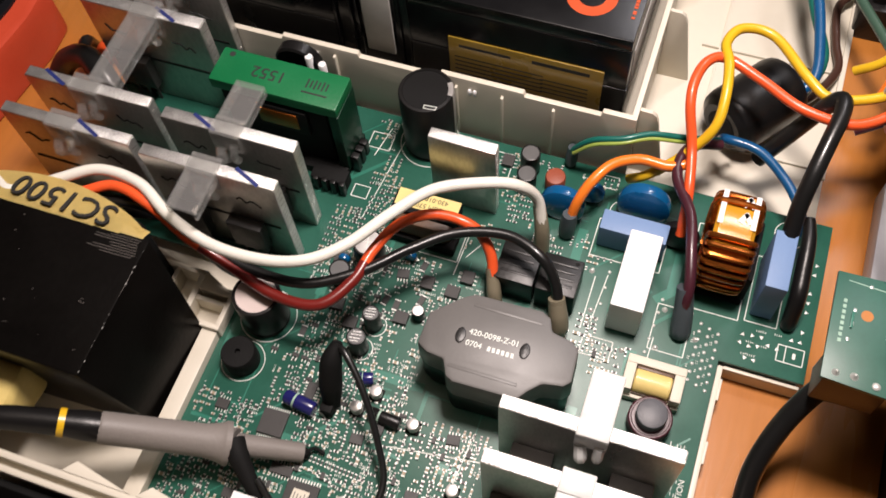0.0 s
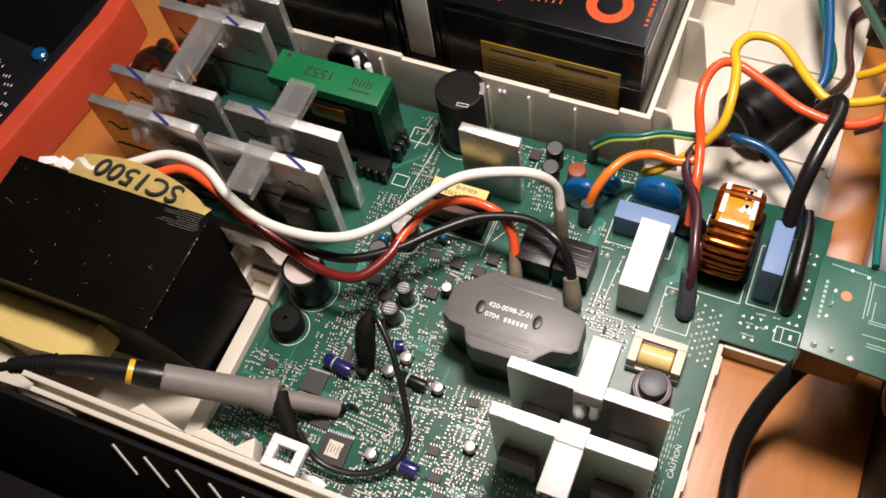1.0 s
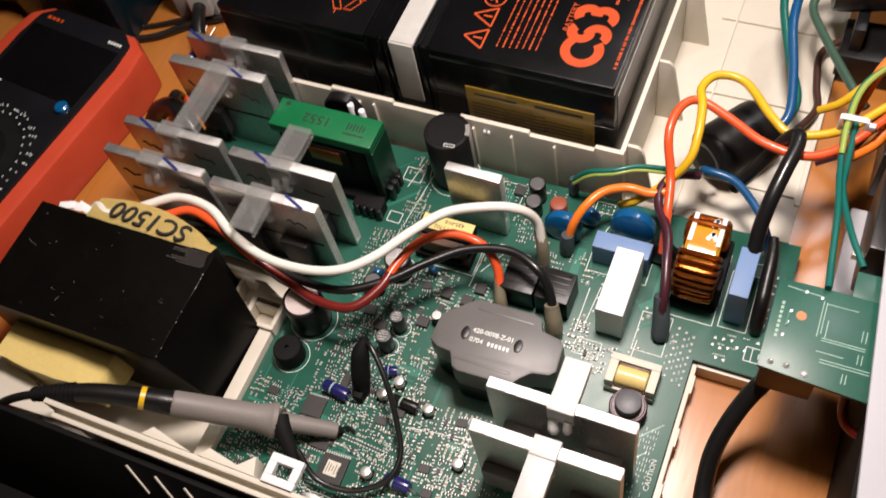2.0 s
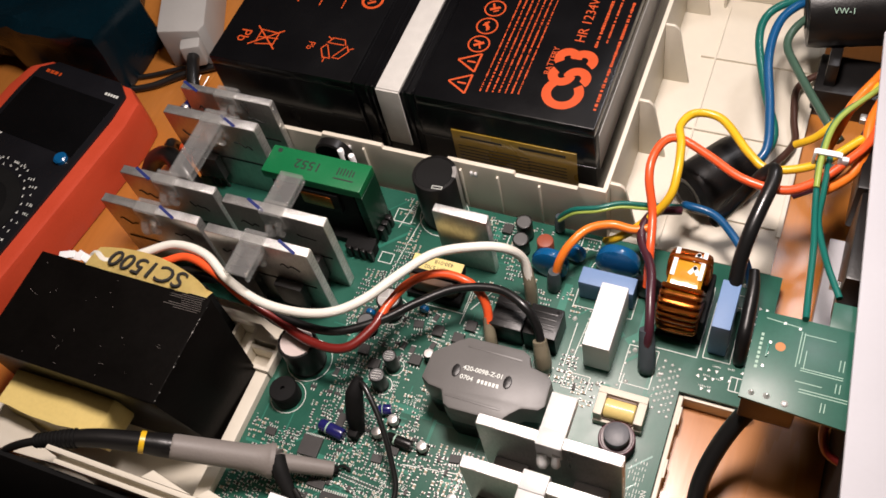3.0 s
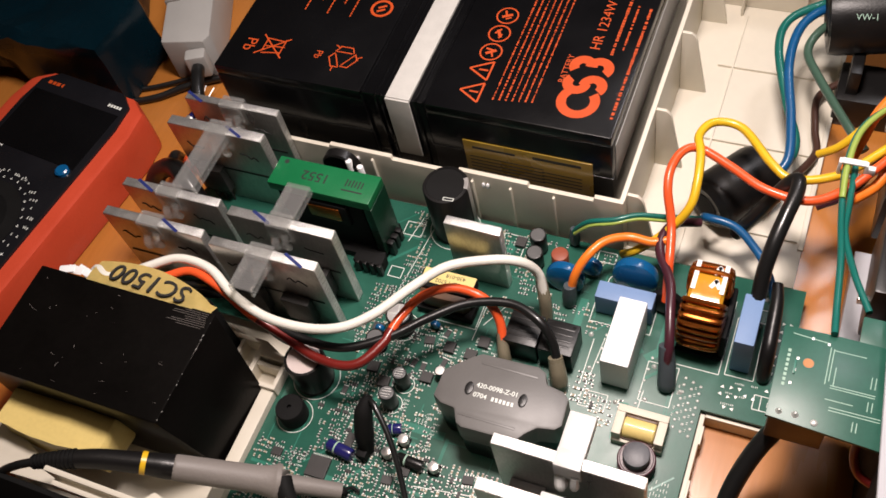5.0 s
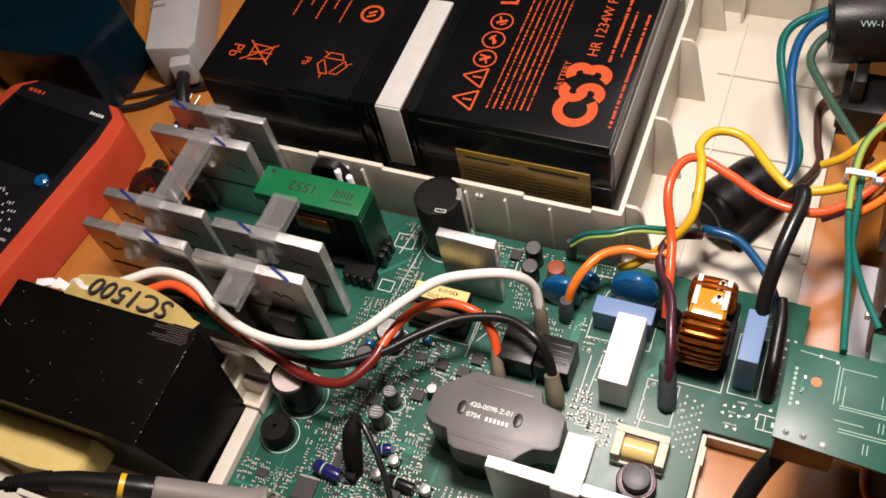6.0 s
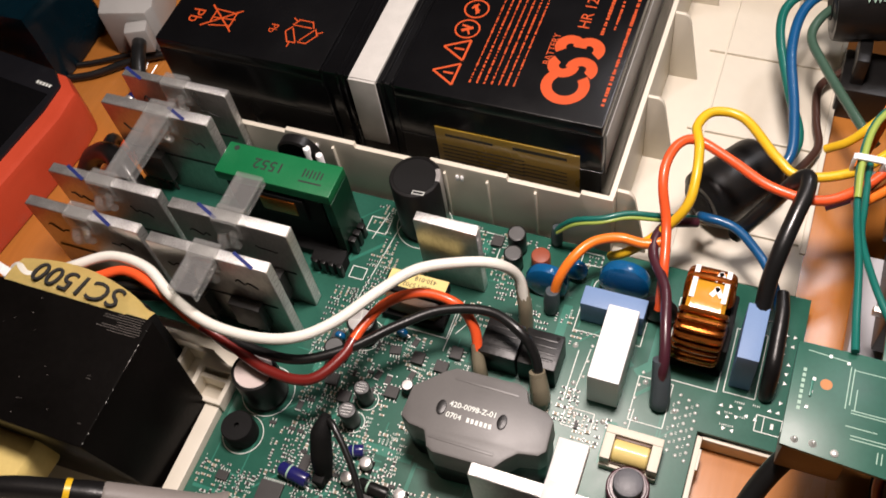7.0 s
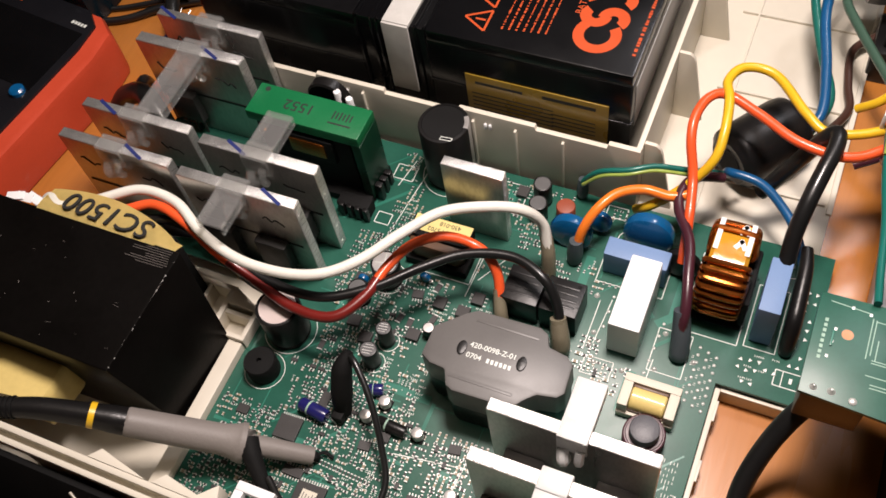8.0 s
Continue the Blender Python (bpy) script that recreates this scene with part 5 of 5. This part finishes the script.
# ---- small surface parts on the board ----
def two_tone(l, w, h, body):
    bm = joined(box(-l / 2, l / 2, -w / 2, w / 2, 0.02, h, 0), box(-l / 2 - 0.15, -l / 2 + 0.3, -w / 2 - 0.05, w / 2 + 0.05, 0.02, h + 0.05, 0), box(l / 2 - 0.3, l / 2 + 0.15, -w / 2 - 0.05, w / 2 + 0.05, 0.02, h + 0.05, 0))
    bm.faces.ensure_lookup_table()
    for f in bm.faces:
        f.material_index = 0 if f.index < 6 else 1
    return mesh_of("surface_part", bm, [body, SOLDER], False)


def leaded(l, w, h, n):
    leads = [box(-l / 2 + (i + 0.5) * l / n - 0.2, -l / 2 + (i + 0.5) * l / n + 0.2, s * (w / 2 + 0.6) - 0.65, s * (w / 2 + 0.6) + 0.65, 0.02, 0.45, 0) for i in range(n) for s in (-1, 1)]
    bm = joined(box(-l / 2, l / 2, -w / 2, w / 2, 0.2, h, 0.12), *leads)
    bm.faces.ensure_lookup_table()
    body = len(bm.faces) - 6 * len(leads)
    for f in bm.faces:
        f.material_index = 0 if f.index < body else 1
    return mesh_of("chip", bm, [CHIP, SOLDER], False)


KINDS = {
    "resistor": [two_tone(2.0, 1.2, 0.5, CHIP), two_tone(1.6, 0.9, 0.45, CHIP)],
    "big_resistor": [two_tone(4.6, 2.4, 0.7, CHIP)],
    "ceramic_capacitor": [two_tone(1.9, 1.2, 0.9, TAN), two_tone(1.4, 0.8, 0.7, TAN)],
    "transistor": [leaded(2.8, 1.5, 1.1, 2)],
    "chip": [leaded(5.0, 3.9, 1.5, 4), leaded(8.6, 3.9, 1.5, 7)],
    "power_chip": [leaded(5.6, 5.2, 2.4, 3)],
}


def place(kind, mesh, x, y, a):
    ob = new(kind, mesh)
    ob.parent = board
    ob.matrix_parent_inverse = T(board.location).inverted()
    ob.matrix_basis = T((x * K, y * K, 0)) @ R(radians(a), 4, "Z")


taken = []


def try_place(kind, which, x, y, a, r):
    if free(x, y, r) and all((x - p) ** 2 + (y - q) ** 2 > (r + s) ** 2 for p, q, s in taken):
        place(kind, KINDS[kind][which], x, y, a)
        taken.append((x, y, r))
        return True
    return False


square = leaded(10, 10, 1.8, 11)
for name, x, y, s, a in (("chip", -165, 56, 1.0, 2), ("chip", -144, 32, 1.25, 2)):
    ob = new(name, square)
    ob.parent = board
    ob.matrix_parent_inverse = T(board.location).inverted()
    ob.matrix_basis = T((x * K, y * K, 0)) @ R(radians(a), 4, "Z") @ Matrix.Diagonal((s, s, 1, 1))
    taken.append((x, y, 8 * s))
part("chip_label", box(-147.2, -140.8, 28.6, 35.4, 1.82, 1.95, 0), IVORY, board, "pale label on a chip")
part("chip_label_print", bars([(-146.2 + 1.3 * k, 32, 4.6 - (k % 3), 0.35, 90) for k in range(5)], 1.96, 0.03), GREYCAP, board)
part("crystal", prism([(-146 + 5.5 * math.cos(t) * (1 if abs(math.cos(t)) < 0.7 else 1.1), 16.5 + 2.2 * math.sin(t)) for t in (2 * math.pi * i / 20 for i in range(20))], 0.1, 3.6, 0.4), SILVER, board, "silver quartz crystal can")
for x, y, a in ((-187, 57, 0), (-97, 71, 8), (-96, 29, 5), (-105, 46, 4), (-139, 131, 10), (-118, 139, 75), (-126, 66, 0), (-132, 60, 5), (-100, 36, 3), (-84, 30, 90), (-170, 26, 0)):
    try_place("chip", 0 if x < -90 else 1, x, y, a, 3.2)
for x, y, a in ((-139, 137, 12), (-128, 130, 90), (-160, 110, 5), (-117, 129, 0), (-113, 137, 90), (-133, 112, 0), (-152, 104, 4), (-172, 106, 90), (-100, 126, 0), (-120, 122, 90), (-166, 130, 0), (-60, 122, 0), (-106, 178, 0), (-114, 196, 90), (-170, 154, 90)):
    try_place("power_chip", 0, x, y, a, 3.4)
for x, y in ((-129, 131), (-142, 118), (-137, 117), (-109, 139), (-177, 92), (-170, 112), (-131, 128), (-128, 122), (-136, 121), (-139, 118), (-132, 137), (-176, 114), (-169, 95)):
    try_place("big_resistor", 0, x, y, rng.choice((80, 90)), 2.4)
dot = mesh_of("solder_dot", lathe(0, 0, [(0.75, 0), (0.7, 0.25), (0.35, 0.5)], 10), SOLDER)
drop = mesh_of("solder_dot", prism([(-0.9, -0.5), (0.9, -0.7), (0.3, 0.9)], 0.02, 0.45, 0.12), SOLDER)
for k in range(8):
    for cx in (-19.2, -15.6, -12):
        place("solder_dot", dot, cx + 0.1 * (k % 3), 120.5 + 3.5 * k - 0.35 * (cx + 15), 0)
for k, (x, y) in enumerate(((-3, 147), (0.6, 147.4), (4.2, 147.6), (-3.4, 143.2), (0.2, 142.4), (3.6, 143.4), (7.4, 145), (10.8, 144.6), (-0.4, 137.6), (3, 137.4))):
    place("solder_dot", drop, x, y, 37 * k)
for k in range(9):
    for cx in (15.4, 18.6):
        if (k * 5 + int(cx)) % 4:
            place("solder_dot", drop, cx + 0.1 * k, 150 + 4.4 * k, 50 * k)
for k in range(5):
    place("solder_dot", dot, -37.4 + 0.4 * k, 128 + 6 * k, 0)
    place("solder_dot", dot, -59, 128 + 7.4 * k, 0)
# a frame of pads round the large square chip
pad = two_tone(1.9, 0.75, 0.35, CHIP)
for k in range(17):
    place("pad", pad, -149 + 1.55 * k, 48 - 0.1 * k, 90)
    place("pad", pad, -152.5 + 1.7 * k, 24.2 + 0.03 * k, 90)
for k in range(5):
    place("pad", pad, -127.6, 40.5 - 1.6 * k, 0)
taken.extend((-151 + 3.1 * k, y, 1.6) for k in range(9) for y in (47.5, 24.4))
zones = [(-172, -84, 15, 84, 0.70), (-180, -120, 84, 140, 0.2), (-110, -60, 118, 134, 0.12), (-66, -44, 116, 132, 0.08), (-122, -88, 172, 202, 0.05), (-204, -172, 14, 66, 0.16)]
count, tries = 0, 0
while count < 290 and tries < 9000:
    tries += 1
    x0, x1, y0, y1, _ = rng.choices(zones, [q[4] for q in zones])[0]
    kind = rng.choices(("resistor", "ceramic_capacitor", "transistor", "chip"), (0.42, 0.38, 0.15, 0.05))[0]
    a = rng.choice((0, 90)) + rng.uniform(-1, 1)
    x, y = round(rng.uniform(x0, x1) / 1.3) * 1.3, round(rng.uniform(y0, y1) / 1.3) * 1.3
    count += try_place(kind, rng.randrange(len(KINDS[kind])), x, y, a, 3.4 if kind == "chip" else 1.2)
dots, tries = [], 0
while len(dots) < 260 and tries < 40000:
    tries += 1
    x0, x1, y0, y1, _ = rng.choices(zones, [q[4] for q in zones])[0]
    x, y = rng.uniform(x0, x1), rng.uniform(y0, y1)
    if free(x, y, 0.5) and all((x - p) ** 2 + (y - q) ** 2 > (0.5 + s) ** 2 for p, q, s in taken):
        l = rng.uniform(0.3, 0.6)
        dots.append((x, y, l, rng.uniform(0.3, 0.45), rng.choice((0, 90))))
pads = part("solder_grain", bars(dots, 0.02, 0.22), SOLDER, board)
tagged(pads, kind="stuff")
for x, y in ((-34, 148), (-34, 131), (-62, 139), (-62, 133), (-58, 126), (-46, 126), (-20, 139), (-60, 186), (-20, 197), (7, 196), (-66, 156), (2, 186)):
    part("solder_joint", lathe(x, y, [(1.2, 0), (0.8, 0.5), (0.3, 0.9)], 12), SOLDER, board)


def grain(rows):
    """Tiny two-ended surface parts, joined: (x, y, length, width, height, turned, body)."""
    verts, faces, mats = [], [], []

    def add(x0, x1, y0, y1, z1, m):
        n = len(verts)
        verts.extend((x * K, y * K, z * K) for z in (0.03, z1) for x, y in ((x0, y0), (x1, y0), (x1, y1), (x0, y1)))
        faces.extend(((n + 4, n + 5, n + 6, n + 7), (n, n + 1, n + 5, n + 4), (n + 1, n + 2, n + 6, n + 5), (n + 2, n + 3, n + 7, n + 6), (n + 3, n, n + 4, n + 7)))
        mats.extend([m] * 5)

    for x, y, l, w, h, turned, body in rows:
        for a, b, m, hh in ((-l / 2, -l * 0.3, 1, h + 0.04), (-l * 0.3, l * 0.3, body, h), (l * 0.3, l / 2, 1, h + 0.04)):
            if turned:
                add(x - w / 2, x + w / 2, y + a, y + b, hh, m)
            else:
                add(x + a, x + b, y - w / 2, y + w / 2, hh, m)
    me = bpy.data.meshes.new("surface_parts")
    me.from_pydata(verts, [], faces)
    for m in (CHIP, SOLDER, TAN):
        me.materials.append(m)
    me.polygons.foreach_set("material_index", mats)
    return me


near = {}
for p, q, s in taken:
    near.setdefault((int(p // 10), int(q // 10)), []).append((p, q, s))


def clear_of(x, y, r):
    i, j = int(x // 10), int(y // 10)
    return all((x - p) ** 2 + (y - q) ** 2 > (r + s) ** 2 for u in (i - 1, i, i + 1) for v in (j - 1, j, j + 1) for p, q, s in near.get((u, v), ()))


rows = []
dense = [(-170, -84, 14, 84, 0.70), (-180, -118, 84, 142, 0.13), (-66, -44, 114, 132, 0.05), (-204, -172, 14, 62, 0.12), (-84, -12, 14, 48, 0.10), (-178, -154, 118, 200, 0.07), (-136, -66, 150, 204, 0.09)]
for c in range(900):
    x0, x1, y0, y1, _ = rng.choices(dense, [q[4] for q in dense])[0]
    cx, cy, turned = round(rng.uniform(x0, x1) / 3.1) * 3.1, round(rng.uniform(y0, y1) / 2.9) * 2.9, rng.random() < 0.5
    if -112 < cx < -104 and cy < 66 or -131 < cx < -126 and 84 < cy < 112:
        continue
    body, l = rng.choice((0, 0, 2)), rng.choice((1.5, 1.8, 2.1))
    for i in range(rng.randint(3, 7)):
        for j in range(rng.choice((1, 2, 2))):
            x, y = (cx + i * 1.35, cy + j * 2.7) if turned else (cx + j * 2.7, cy + i * 1.35)
            if free(x, y, 0.8) and clear_of(x, y, 0.7):
                rows.append((x, y, l, 0.8, 0.5, turned, body))
                near.setdefault((int(x // 10), int(y // 10)), []).append((x, y, 0.7))
fine = new("surface_part_field", grain(rows))
fine.parent = board
fine.matrix_parent_inverse = T(board.location).inverted()
tagged(fine, "dense rows of tiny soldered parts", kind="stuff")
